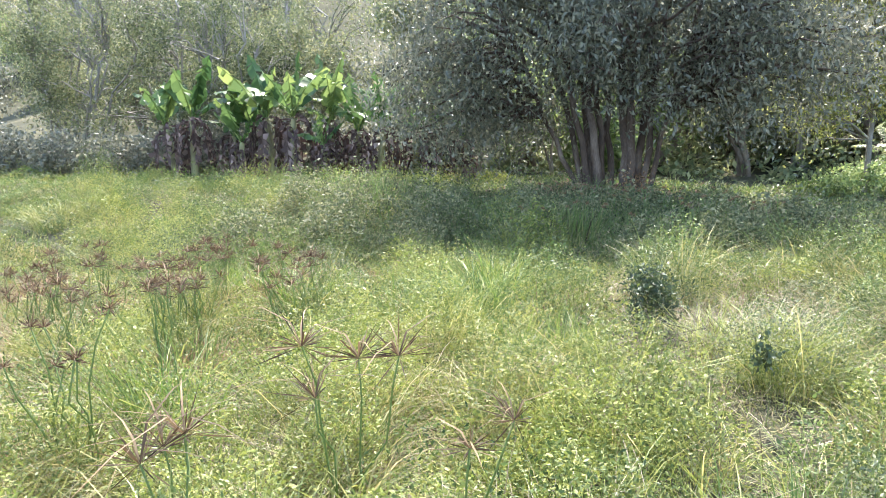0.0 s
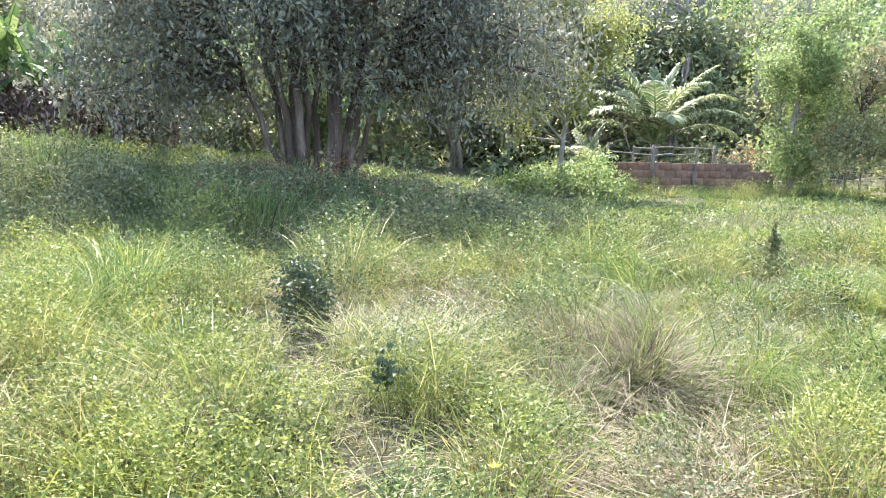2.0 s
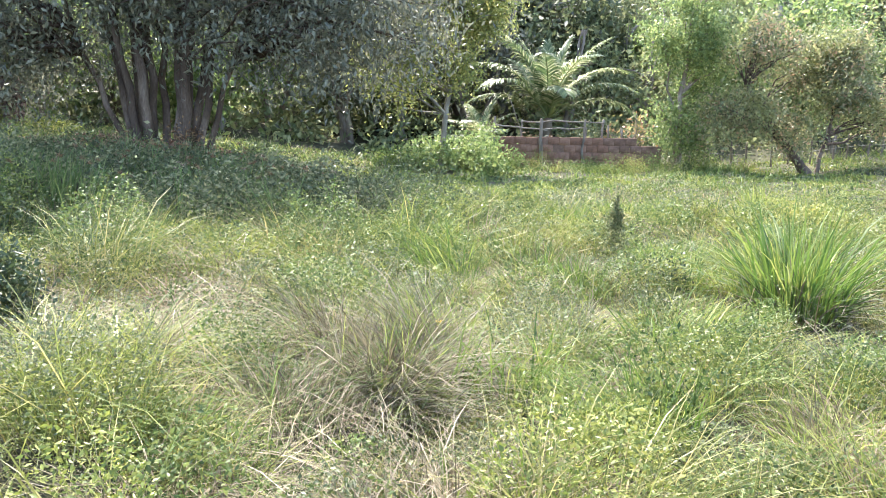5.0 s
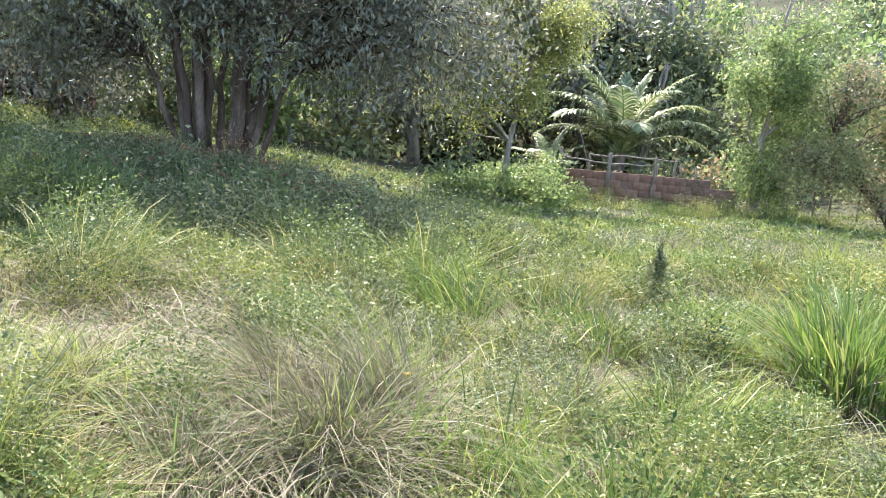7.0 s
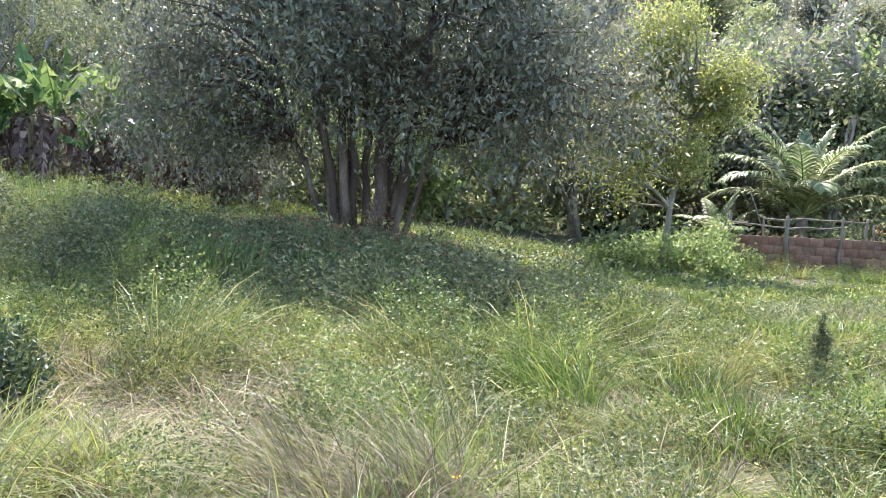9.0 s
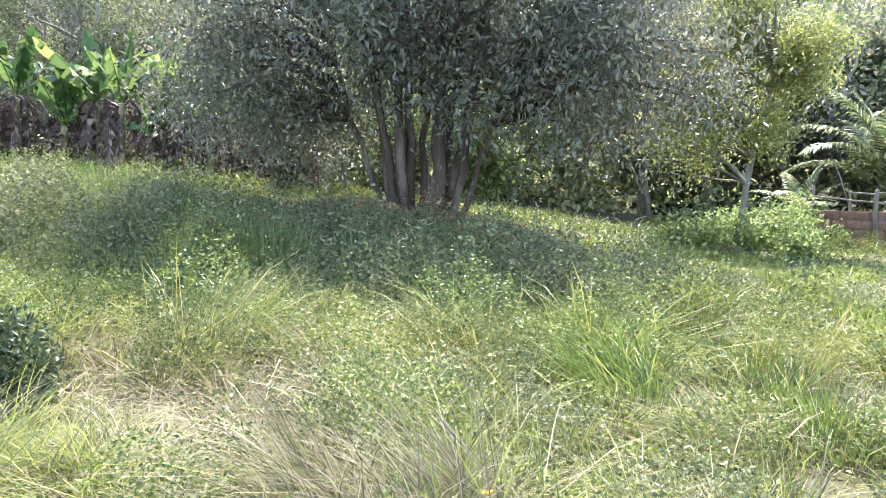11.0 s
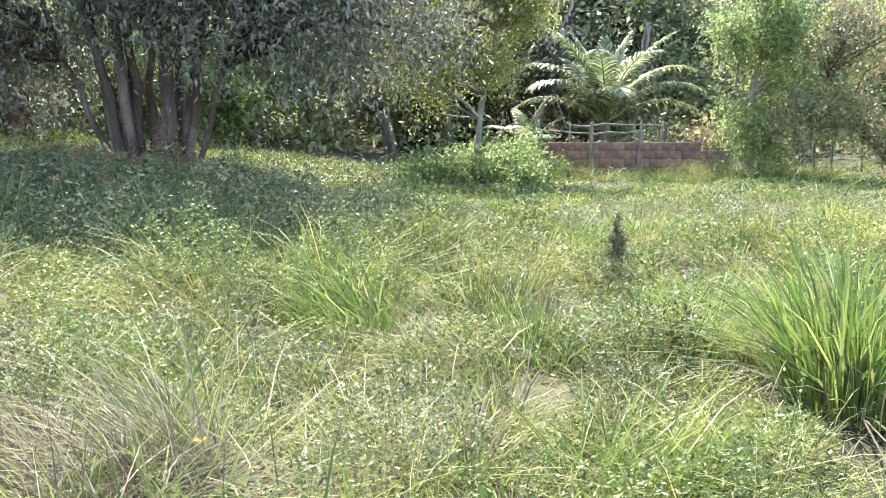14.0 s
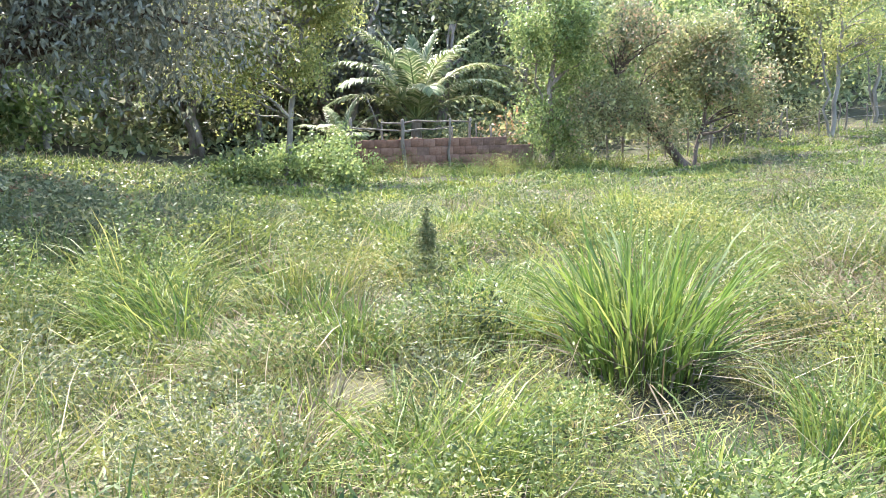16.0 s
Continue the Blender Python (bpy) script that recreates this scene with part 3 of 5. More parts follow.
# ---- banana plants ----
def banana(x, y, high, green, dead, lab, lean=0.0):
    t = thing("banana_plant", x, y, lab, "banana plant", "row of banana plants")
    s = Geo()
    k = np.linspace(0, 1, 7)[:, None]
    p = np.concatenate([lean * k ** 2, 0 * k, -0.1 + (high * 0.55 + 0.1) * k], 1)
    s.tube(p, np.linspace(0.13, 0.075, 7), 9)
    part("stem", s, M["pseudostem"], t, smooth=True)
    head = p[-1]
    for i in range(green + dead):
        g = Geo()
        alive = i < green
        az = i * 2.4 + rng.uniform(-0.4, 0.4)
        L = high * rng.uniform(0.5, 0.72) if alive else high * rng.uniform(0.5, 0.62)
        W = L * rng.uniform(0.11, 0.15) if alive else L * 0.075
        rise = rng.uniform(0.95, 1.54) if alive else 0.25
        out = np.array([np.cos(az), np.sin(az), 0])
        side = np.array([-np.sin(az), np.cos(az), 0])
        m = 15
        u = np.linspace(0, 1, m)
        if alive:
            bend = rng.uniform(0.2, 0.95) * (0.45 if i < 3 else 1)
            ang = rise - bend * u * 1.6
        else:
            ang = np.clip(0.5 - 5.5 * u, -1.5, 0.6)
        start = head if alive else np.array([p[4][0], 0, high * rng.uniform(0.42, 0.58)])
        dx, dz = np.cumsum(np.cos(ang)) / m * L, np.cumsum(np.sin(ang)) / m * L
        rib = start + out * dx[:, None] + np.array([0, 0, 1]) * dz[:, None]
        g.tube(rib, np.linspace(0.022, 0.006, m), 5)
        w = W * np.clip(np.sin(np.pi * np.clip((u - 0.14) / 0.86, 0, 1)) ** 0.45, 0.0, 1)
        for sgn in (-1, 1):
            j = 0
            while j < m - 1:
                n = int(rng.integers(1, 4)) if alive else 1
                e = min(m - 1, j + n)
                a = np.arange(j, e + 1)
                slack = rng.uniform(0.05, 0.9) if alive else rng.uniform(0.3, 0.9)
                edge = rib[a] + sgn * side * w[a][:, None] * (1 - slack * 0.35) - np.array([0, 0, 1]) * (w[a] * slack)[:, None] + rng.normal(size=(len(a), 3)) * (0.035 if alive else 0.05)
                q = len(a)
                f = [[c, c + 1, q + c + 1, q + c] for c in range(q - 1)]
                g.add(np.concatenate([rib[a] + [0, 0, 0.012], edge]), np.array(f))
                j = e
        part("leaf" if alive else "dead_leaf", g, M["banana_leaf"] if alive else M["dead_leaf"], t, "" if alive else "brown dried leaf hanging down the stem")


for x, y, h, gr, de, le in ((-15.4, 20.0, 3.0, 7, 9, -0.2), (-14.5, 19.7, 3.3, 7, 11, 0.1), (-13.6, 20.3, 2.5, 6, 9, 0.2), (-12.1, 20.1, 3.3, 7, 11, -0.1), (-11.2, 19.7, 3.4, 8, 11, 0.1),
                            (-10.4, 20.2, 3.1, 7, 10, 0.25), (-9.4, 20.2, 2.7, 7, 9, 0.0), (-8.6, 19.7, 2.9, 7, 10, 0.2), (-7.8, 20.3, 2.5, 6, 9, 0.1), (-12.8, 19.5, 2.1, 5, 8, 0.1), (-10.0, 19.4, 2.0, 5, 8, -0.1), (-7.1, 19.9, 2.6, 8, 10, 0.1), (-13.1, 20.6, 2.9, 8, 6, 0.1), (-6.5, 20.4, 2.3, 7, 8, 0.1)):
    banana(x, y, h * 0.95, gr, de, "banana plant with broad green leaves above brown hanging dead leaves" if h > 2.6 else "short banana plant with torn leaves and dry brown sheaths", le)


# ---- coconut palm ----
def palm(x, y, size, fronds, lab):
    """fronds: (azimuth, start angle, total bend, length) in degrees and metres."""
    t = thing("coconut_palm", x, y, lab, "palm")
    tr = Geo()
    k = np.linspace(0, 1, 6)[:, None]
    p = np.concatenate([0.05 * k, 0 * k, -0.15 + (1.25 * size) * k], 1)
    tr.tube(p, np.linspace(0.2, 0.14, 6) * size, 10)
    part("trunk", tr, M["bark"], t, smooth=True)
    z = np.array([0, 0, 1.0])
    for azimuth, rise, bend, L in fronds:
        g = Geo()
        az, L, m = radians(azimuth + rng.uniform(-6, 6)), L * size, 40
        u = np.linspace(0, 1, m)
        ang = radians(rise) - radians(bend) * u ** 1.7
        dx, dz = np.cumsum(np.cos(ang)) / m * L, np.cumsum(np.sin(ang)) / m * L
        out, side = np.array([np.cos(az), np.sin(az), 0]), np.array([-np.sin(az), np.cos(az), 0])
        rib = p[-1] + out * dx[:, None] + z * dz[:, None]
        g.tube(rib, np.linspace(0.032, 0.006, m) * size, 5)
        tang = np.gradient(rib, axis=0)
        tang /= np.linalg.norm(tang, axis=1)[:, None]
        for sgn in (-1, 1):
            j = np.repeat(np.arange(6, m), 2)
            at = rib[j] + (tang[j] * L / m * 0.5) * np.tile([0, 1], len(j) // 2)[:, None]
            n = len(at)
            top = np.cross(tang[j], side)
            top *= np.sign(top[:, 2:3] + 1e-6)
            way = side * sgn * (0.9 if rise < 75 else 0.7) + tang[j] * ((0.55 if rise < 75 else 0.8) + 0.5 * u[j][:, None]) + top * 0.25 + rng.normal(size=(n, 3)) * 0.07
            way /= np.linalg.norm(way, axis=1)[:, None]
            ln = size * 0.78 * np.clip(np.sin(np.pi * (0.16 + 0.74 * u[j])), 0.2, 1) * rng.uniform(0.85, 1.1, n)
            wd = tang[j] - way * np.sum(way * tang[j], 1)[:, None]
            wd /= np.linalg.norm(wd, axis=1)[:, None] + 1e-9
            w = 0.021 * size
            rows = [at - wd * w * 0.5, at + wd * w * 0.5]
            for f, sag, ww in ((0.4, 0.05, 1.0), (0.75, 0.22, 0.8)):
                c = at + way * (ln * f)[:, None] - z * (ln * sag)[:, None]
                rows += [c - wd * w * ww, c + wd * w * ww]
            rows.append(at + way * (ln * 0.95)[:, None] - z * (ln * 0.45)[:, None])
            v = np.stack(rows, 1).reshape(-1, 3)
            o = np.arange(n)[:, None] * 7
            g.add(v, np.concatenate([o + [0, 1, 3, 2], o + [2, 3, 5, 4]]), o + [4, 5, 6])
        part("frond", g, M["palm_leaf"], t)


palm(7.3, 27.0, 1.0, ((95, 84, 18, 2.5), (20, 82, 24, 2.7), (160, 78, 28, 2.8), (190, 72, 45, 3.3), (-10, 70, 42, 3.2), (250, 70, 70, 3.0), (-60, 72, 75, 3.0), (175, 62, 78, 3.3), (5, 60, 76, 3.2), (205, 50, 80, 3.1), (-22, 48, 80, 3.1), (60, 60, 50, 3.0),
                     (120, 62, 50, 3.0), (188, 36, 70, 2.9), (-5, 34, 72, 2.8), (270, 55, 90, 2.4)), "young coconut palm on a short trunk, arching fronds with sun glint put into their colour")
palm(4.95, 25.6, 0.55, ((180, 50, 60, 2.6), (0, 60, 50, 2.5), (240, 55, 70, 2.5), (120, 70, 40, 2.5), (30, 80, 30, 2.6), (300, 40, 60, 2.3), (200, 25, 60, 2.3)), "small seedling palm beside the larger palm")


# ---- brick enclosure ----
def box(g, x0, y0, z0, x1, y1, z1, bevel=0.008):
    bm = bmesh.new()
    bmesh.ops.create_cube(bm, size=1)
    for v in bm.verts:
        v.co = Vector(((x0 + x1) / 2 + v.co.x * (x1 - x0), (y0 + y1) / 2 + v.co.y * (y1 - y0), (z0 + z1) / 2 + v.co.z * (z1 - z0)))
    bmesh.ops.bevel(bm, geom=bm.edges[:], offset=bevel, segments=1, affect="EDGES")
    bm.verts.index_update()
    vs = np.array([v.co[:] for v in bm.verts])
    g.add(vs, np.array([[v.index for v in f.verts] for f in bm.faces if len(f.verts) == 4]).reshape(-1, 4),
          np.array([[v.index for v in f.verts] for f in bm.faces if len(f.verts) == 3]).reshape(-1, 3))
    bm.free()


WALL_A, WALL_B = Vector((5.0, 22.6, 0)), Vector((9.45, 22.35, 0))


def brick_wall():
    along = (WALL_B - WALL_A)
    turn = math.degrees(math.atan2(along.y, along.x))
    w = tagged(new("brick_wall"), "low unplastered red clay block wall stepping down at one end", "wall", kind="structure")
    w.matrix_world = pose(WALL_A.x, WALL_A.y, -0.07, 0, 0, turn)
    g = Geo()
    steps = ((0.0, 2.75, 4), (2.75, 3.75, 4), (3.75, 4.43, 3))
    for a, b, n in steps:
        box(g, a + 0.01, 0.012, 0, b - 0.01, 0.088, 0.2 * n - 0.012, 0.004)
    part("mortar", g, M["mortar"], w)
    one = Geo()
    box(one, 0, 0, 0, 0.294, 0.096, 0.196, 0.006)
    me = one.mesh("block", M["brick"])
    me_old = one.mesh("grey_block", M["old_brick"])
    short = Geo()
    box(short, 0, 0, 0, 0.14, 0.10, 0.185, 0.01)
    me2 = short.mesh("half_block", M["brick"])
    for row in range(4):
        end = 3.75 if row == 3 else 4.43
        x = 0.0
        if row % 2:
            b = new("block", me2)
            b.parent = w
            b.location = (0, 0, row * 0.2)
            x = 0.155
        while x + 0.28 < end:
            b = new("block", me_old if x > 3.7 or (x > 2.7 and row > 1) else me)
            b.parent = w
            b.location = (x, rng.normal() * 0.009, row * 0.2 + rng.normal() * 0.004)
            b.rotation_euler = (0, 0, rng.normal() * 0.012)
            x += 0.298
    return w


brick_wall()


def pole(name, a, b, r, lab, category, group="", mat="weathered"):
    g = Geo()
    limb(g, (0, 0, 0), np.array(b) - np.array(a), r, r * 0.8, 7, 0.0, 6, 0.012)
    ob = new(name, g.mesh(name, M[mat], True))
    ob.location = a
    return tagged(ob, lab, category, group)


for x, y, top, r in ((4.86, 22.45, 1.25, 0.042), (5.7, 22.82, 1.18, 0.03), (6.16, 22.46, 1.2, 0.055), (7.28, 22.43, 1.2, 0.036), (7.45, 22.8, 1.0, 0.026), (7.85, 22.75, 1.2, 0.04), (8.02, 22.8, 1.05, 0.026), (8.5, 22.9, 0.95, 0.026)):
    pole("post", (x, y, land(x, y) - 0.1), (x + rng.normal() * 0.03, y, top), r, "weathered grey wooden post standing by the brick wall", "post", "posts of the enclosure")
pole("rail", (5.66, 22.77, 1.13), (7.9, 22.70, 1.11), 0.022, "weathered pole rail tied across the posts", "rail", "rails of the enclosure")
pole("rail", (4.85, 22.50, 1.04), (6.3, 22.52, 0.90), 0.022, "weathered pole rail sloping between the posts", "rail", "rails of the enclosure")
pole("rail", (6.1, 22.53, 0.91), (7.32, 22.48, 1.0), 0.02, "bent weathered pole rail tied to the posts", "rail", "rails of the enclosure")
pole("dead_branch", (6.0, 22.95, land(6.0, 22.95) - 0.05), (5.35, 23.1, 1.8), 0.016, "bare dead branch leaning over the wall", "branch")

xs = np.arange(10.5, 24.0, 0.62)
for x in xs:
    x = float(x + rng.normal() * 0.12)
    y = 23.0 + (x - 10) * 0.09 + rng.normal() * 0.1
    pole("fence_post", (x, y, land(x, y) - 0.1), (x + rng.normal() * 0.05, y, land(x, y) + rng.uniform(0.65, 0.95)), rng.uniform(0.022, 0.04), "thin weathered fence stake in a row", "fence post", "stakes of the field fence")
for h in (0.35, 0.6):
    g = Geo()
    p = [(x, 23.0 + (x - 10) * 0.09, land(x, 23.0 + (x - 10) * 0.09) + h) for x in np.arange(10.4, 24, 0.6)]
    g.tube(p, np.full(len(p), 0.004), 4)
    tagged(part("fence_wire", g, M["wire"]), "thin rusty wire strung along the fence stakes", "wire", "fence wires")

# Climbing growth at the wall's end, and shrubs behind it.
for x, y, r, h in ((4.1, 21.2, 0.55, 0.8), (3.4, 20.9, 0.5, 0.65), (4.55, 21.9, 0.45, 0.95), (4.4, 20.5, 0.4, 0.5), (2.7, 20.6, 0.45, 0.5), (3.7, 21.6, 0.5, 0.9), (2.1, 20.3, 0.4, 0.4), (3.1, 21.5, 0.5, 0.7)):
    make_shrub("creeper_mound", "mound of light green creeper leaves spilling beside the wall", x, y, r, h, 1100, 0.09, 0.06, M["bright_leaf"] if h > 0.45 else M["heap_green"], "creeper", clump=0.14)
make_shrub("wall_weed", "small bright green weed growing before the brick wall", 5.4, 22.2, 0.25, 0.5, 260, 0.09, 0.055, M["bright_leaf"], "weed", clump=0.07)
make_shrub("red_shrub", "reddish withered shrub behind the enclosure posts", 6.3, 23.5, 0.55, 1.0, 420, 0.10, 0.05, M["straw_red"], "shrub", clump=0.12)
for x, y, h in ((7.7, 24.0, 0.8), (9.0, 24.2, 0.9), (8.2, 25.3, 1.2), (10.8, 24.6, 0.9), (14.5, 25.0, 1.1), (17.3, 25.6, 1.0), (19.8, 26.0, 1.2), (12.2, 26, 1.2)):
    make_shrub("scrub_bush", "low straggling green bush behind the fence", x, y, 0.8, h, 900, 0.12, 0.06, M["scrub_leaf"], "bush", "bushes behind the fence", clump=0.2)


# ---- wooded hillside ----
def hill_trees():
    kinds = []
    for i, (mat, w, h, name, lab) in enumerate(((M["forest_leaf"], 2.6, 3.0, "forest_tree", "full round-crowned forest tree on the hillside"),
                                               (M["scrub_leaf"], 2.3, 2.4, "forest_tree", "grey-green leafy tree on the hillside"),
                                               (M["forest_leaf"], 1.9, 3.6, "forest_tree", "tall narrow dark tree on the hillside"),
                                               (M["bright_leaf"], 2.1, 2.6, "forest_tree", "fresh green tree on the wooded slope"),
                                               (M["dark_leaf"], 2.7, 2.8, "forest_tree", "dark dense tree at the foot of the hill"))):
        x, y = ((1.8, 32.0), (10.4, 33.5), (15.0, 34.0), (13.6, 31.5), (5.4, 33.6))[i]
        st = [((rng.normal() * 0.2, rng.normal() * 0.2), (rng.normal() * 0.8, rng.normal() * 0.6, h * 1.5), 0.11) for _ in range(3)]
        kinds.append(make_tree(name, lab, st, (0, 0, h * 1.15), (w, w * 0.9, h * 0.95), 125, 50, 0.235, 0.12, mat, M["pale_bark"] if i in (1, 3) else M["bark"], x, y, low=0.5, clump_r=0.42, group="trees on the hillside"))
    spots = [(3.0, 30.0, 1), (5.3, 30.4, 4), (8.8, 30.4, 0), (11.3, 29.8, 0), (7.1, 32.4, 1), (2.2, 36.2, 0), (6.0, 37.2, 3), (9.6, 37.8, 0), (4.0, 40.5, 1), (-1.0, 35.5, 3), (12.6, 39.5, 3), (-3.2, 27.5, 3), (-6.5, 28.5, 0), (0.8, 28.6, 4), (-10.0, 29.0, 0), (8.2, 33.2, 4), (3.4, 34.2, 4), (12.2, 35.0, 1), (0.5, 32.5, 0), (-1.8, 30.5, 4), (-4.0, 32.0, 0), (17.5, 30.5, 3), (20.5, 31.5, 1), (24.0, 31.0, 0), (22.0, 34.5, 2), (27.5, 34, 3), (31, 37, 0), (14.0, 36.0, 2), (18.0, 37.0, 0)]
    tries = 0
    while len(spots) < 100 and tries < 4000:
        tries += 1
        y = 34 + 52 * rng.uniform() ** 1.25
        x = rng.uniform(-1.2 * y, 0.95 * y)
        if -0.56 < x / y < -0.37 or (x < -0.3 * y and y < 34):
            continue
        if min((x - a) ** 2 + (y - b) ** 2 for a, b, _ in spots) < (3.2 + y * 0.02) ** 2:
            continue
        spots.append((x, y, int(rng.integers(0, 5))))
    for x, y, k in spots:
        s = rng.uniform(0.85, 1.35)
        o = copy_thing(kinds[k], pose(x, y, land(x, y) - 0.1, 0, 0, rng.uniform(0, 360)))
        o.scale = (s, s, s * rng.uniform(0.9, 1.2))


hill_trees()


def undergrowth():
    """Bushes that close the ground between the hillside trees."""
    k, per = 700, 60
    y = 27.5 + 45 * rng.uniform(size=k) ** 1.4
    x = rng.uniform(-0.30 * y - 4, 0.95 * y)
    n = k * per
    s = rng.uniform(0.5, 1.4, k) * (0.6 + y * 0.012)
    d = rng.normal(size=(n, 3)) * np.array([0.75, 0.75, 0.55]) * np.repeat(s, per)[:, None]
    X, Y = np.repeat(x, per) + d[:, 0], np.repeat(y, per) + d[:, 1]
    g = Geo()
    g.leaves(np.stack([X, Y, land_array(X, Y) + np.abs(d[:, 2])], 1), rng.normal(size=(n, 3)), 0.30 * rng.uniform(0.6, 1.3, n), 0.15 * rng.uniform(0.7, 1.2, n))
    tagged(part("hillside_undergrowth", g, M["forest_leaf"]), "leafy green undergrowth between the hillside trees", "undergrowth", kind="stuff")


undergrowth()


# ---- the meadow ----
def in_view(x, y):
    return (y > -4) & (np.abs(x - 0.8) < 3.6 + 1.08 * np.maximum(y, 0)) & (y < 26)


def scatter(n, y0, y1):
    y = rng.uniform(y0, y1, n * 3)
    x = rng.uniform(-31, 32, n * 3)
    k = in_view(x, y)
    return x[k][:n], y[k][:n]


def area(y0, y1):
    return sum(2 * (3.6 + 1.08 * max(y, 0)) * 0.1 for y in np.arange(y0, y1, 0.1))


def height_of_growth(x, y):
    """How tall the growth stands: mounds and hollows over the field."""
    h = 0.07 + 0.28 * bumps(x, y, 1.3, 1) ** 1.5 + 0.22 * bumps(x, y, 0.45, 2) ** 2
    h = h + 0.14 * smooth01(0.5, -3, x) * bumps(x, y, 0.8, 3)
    h = h * (1 - 0.35 * np.exp(-((x - 4.0) / 2.4) ** 2 - ((y - 6.0) / 2.8) ** 2))
    h = h * (0.75 + 0.25 * smooth01(2.0, 5.0, y))
    low = smooth01(1.5, 3.0, x) * smooth01(13, 17, y)
    h = h * (1 - 0.5 * low)
    return np.clip(h, 0.06, 0.75)


def dryness(x, y):
    d = 2.4 * (bumps(x, y, 1.7, 21) - 0.5) + 1.6 * (bumps(x, y, 0.6, 22) - 0.5)
    for cx, cy, r, a in ((2.0, 4.6, 1.2, 0.9), (0.6, 5.2, 1.4, 0.9), (-5.5, 6.0, 2.2, 0.7), (0.4, 3.7, 1.1, 1.3), (1.2, 3.4, 1.0, 0.6), (4.0, 6.4, 0.8, 0.5)):
        d = d + a * np.exp(-((x - cx) ** 2 + (y - cy) ** 2) / r ** 2)
    return d


def grass_layer(name, lab, mat, dens, y0, y1, blades, width, tall, want, bend, spread_r=0.06, steps=2, least=0.0):
    n = int(area(y0, y1) * dens)
    x, y = scatter(n, y0, y1)
    keep = want(x, y) > rng.uniform(0, 1, len(x))
    x, y = x[keep], y[keep]
    n = len(x) * blades
    h = np.repeat(np.maximum(height_of_growth(x, y) * tall, least), blades) * rng.uniform(0.45, 1.25, n)
    X = np.repeat(x, blades) + rng.normal(size=n) * spread_r
    Y = np.repeat(y, blades) + rng.normal(size=n) * spread_r
    g = Geo()
    at = np.stack([X, Y, land_array(X, Y) - 0.02], 1)
    drift = np.stack([wave(X, Y, 0.8, 31), wave(X, Y, 0.8, 32)], 1) * 0.5
    g.blades(at, rng.normal(size=(n, 2)) + drift, h, width * rng.uniform(0.6, 1.3, n), bend * rng.uniform(0.3, 1.5, n), steps)
    tagged(part(name, g, mat), lab, "grass", kind="stuff")


green_want = lambda x, y: np.clip(0.85 - 0.5 * dryness(x, y), 0.15, 1)
dry_want = lambda x, y: np.clip(0.3 + 0.65 * dryness(x, y), 0.08, 1)
weed_want = lambda x, y: np.clip(2.6 * (bumps(x, y, 1.1, 41) - 0.3) + 0.25 * smooth01(1, -2, x), 0.05, 1)

even = lambda x, y: np.ones(len(x))
grass_layer("meadow_grass", "thick uneven green meadow grass", M["grass"], 60, 1.6, 9, 8, 0.009, 0.55, green_want, 0.9, 0.06, 3)
grass_layer("short_grass", "dense mat of short grass between the taller growth", M["grass"], 85, 1.6, 6.5, 9, 0.0065, 0.5, even, 1.3, 0.09, 2, 0.10)
grass_layer("short_grass", "dense mat of short grass between the taller growth", M["grass"], 34, 6.5, 11, 8, 0.010, 0.5, even, 1.3, 0.10, 2, 0.11)
grass_layer("meadow_grass", "green meadow grass along the walked line", M["grass"], 60, -3.5, 1.6, 8, 0.011, 0.8, even, 1.0, 0.09, 2, 0.15)
grass_layer("dry_grass", "pale dry grass along the walked line", M["straw"], 20, -3.5, 1.6, 6, 0.007, 0.8, even, 1.2, 0.12)
grass_layer("meadow_grass", "thick uneven green meadow grass further across the field", M["grass"], 19, 9, 26, 6, 0.018, 0.55, green_want, 0.8, 0.10)
grass_layer("dry_grass", "pale straw-coloured dry grass tangled in the meadow", M["straw"], 45, 1.6, 9, 8, 0.006, 0.9, dry_want, 1.4, 0.12, 3)
grass_layer("dry_grass", "pale dry grass scattered across the field", M["straw"], 12, 9, 26, 6, 0.013, 1.0, dry_want, 1.0, 0.12)


def tuft(name, lab, x, y, n, high, rad, width, mats, bend, flare=1.0, category="grass tussock"):
    """A single tussock of grass: blades fanning from one foot."""
    t = thing(name, x, y, lab, category)
    for share, mat, h, b, nm in mats:
        k = int(n * share)
        a = rng.uniform(0, 2 * np.pi, k)
        r = rad * np.sqrt(rng.uniform(0, 1, k))
        at = np.stack([r * np.cos(a), r * np.sin(a), np.full(k, -0.03)], 1)
        g = Geo()
        out = np.stack([np.cos(a), np.sin(a)], 1) * (r / rad)[:, None] * flare + rng.normal(size=(k, 2)) * 0.3
        mag = np.clip(np.linalg.norm(out, axis=1), 0.1, 1.4)
        g.blades(at, out, high * h * rng.uniform(0.38, 1.15, k), width * rng.uniform(0.6, 1.35, k), b * bend * mag * rng.uniform(0.6, 1.5, k))
        part(nm, g, mat, t)
    return t


tuft("grass_tussock", "large bright green grass tussock with dry blades at its foot", 4.72, 7.0, 520, 0.96, 0.30, 0.014,
     ((0.6, M["tussock"], 1.0, 1.0, "green_foliage"), (0.18, M["reed"], 1.1, 1.9, "arching_foliage"), (0.22, M["grey_stem"], 0.6, 2.0, "dry_foliage")), 0.52, 1.0)


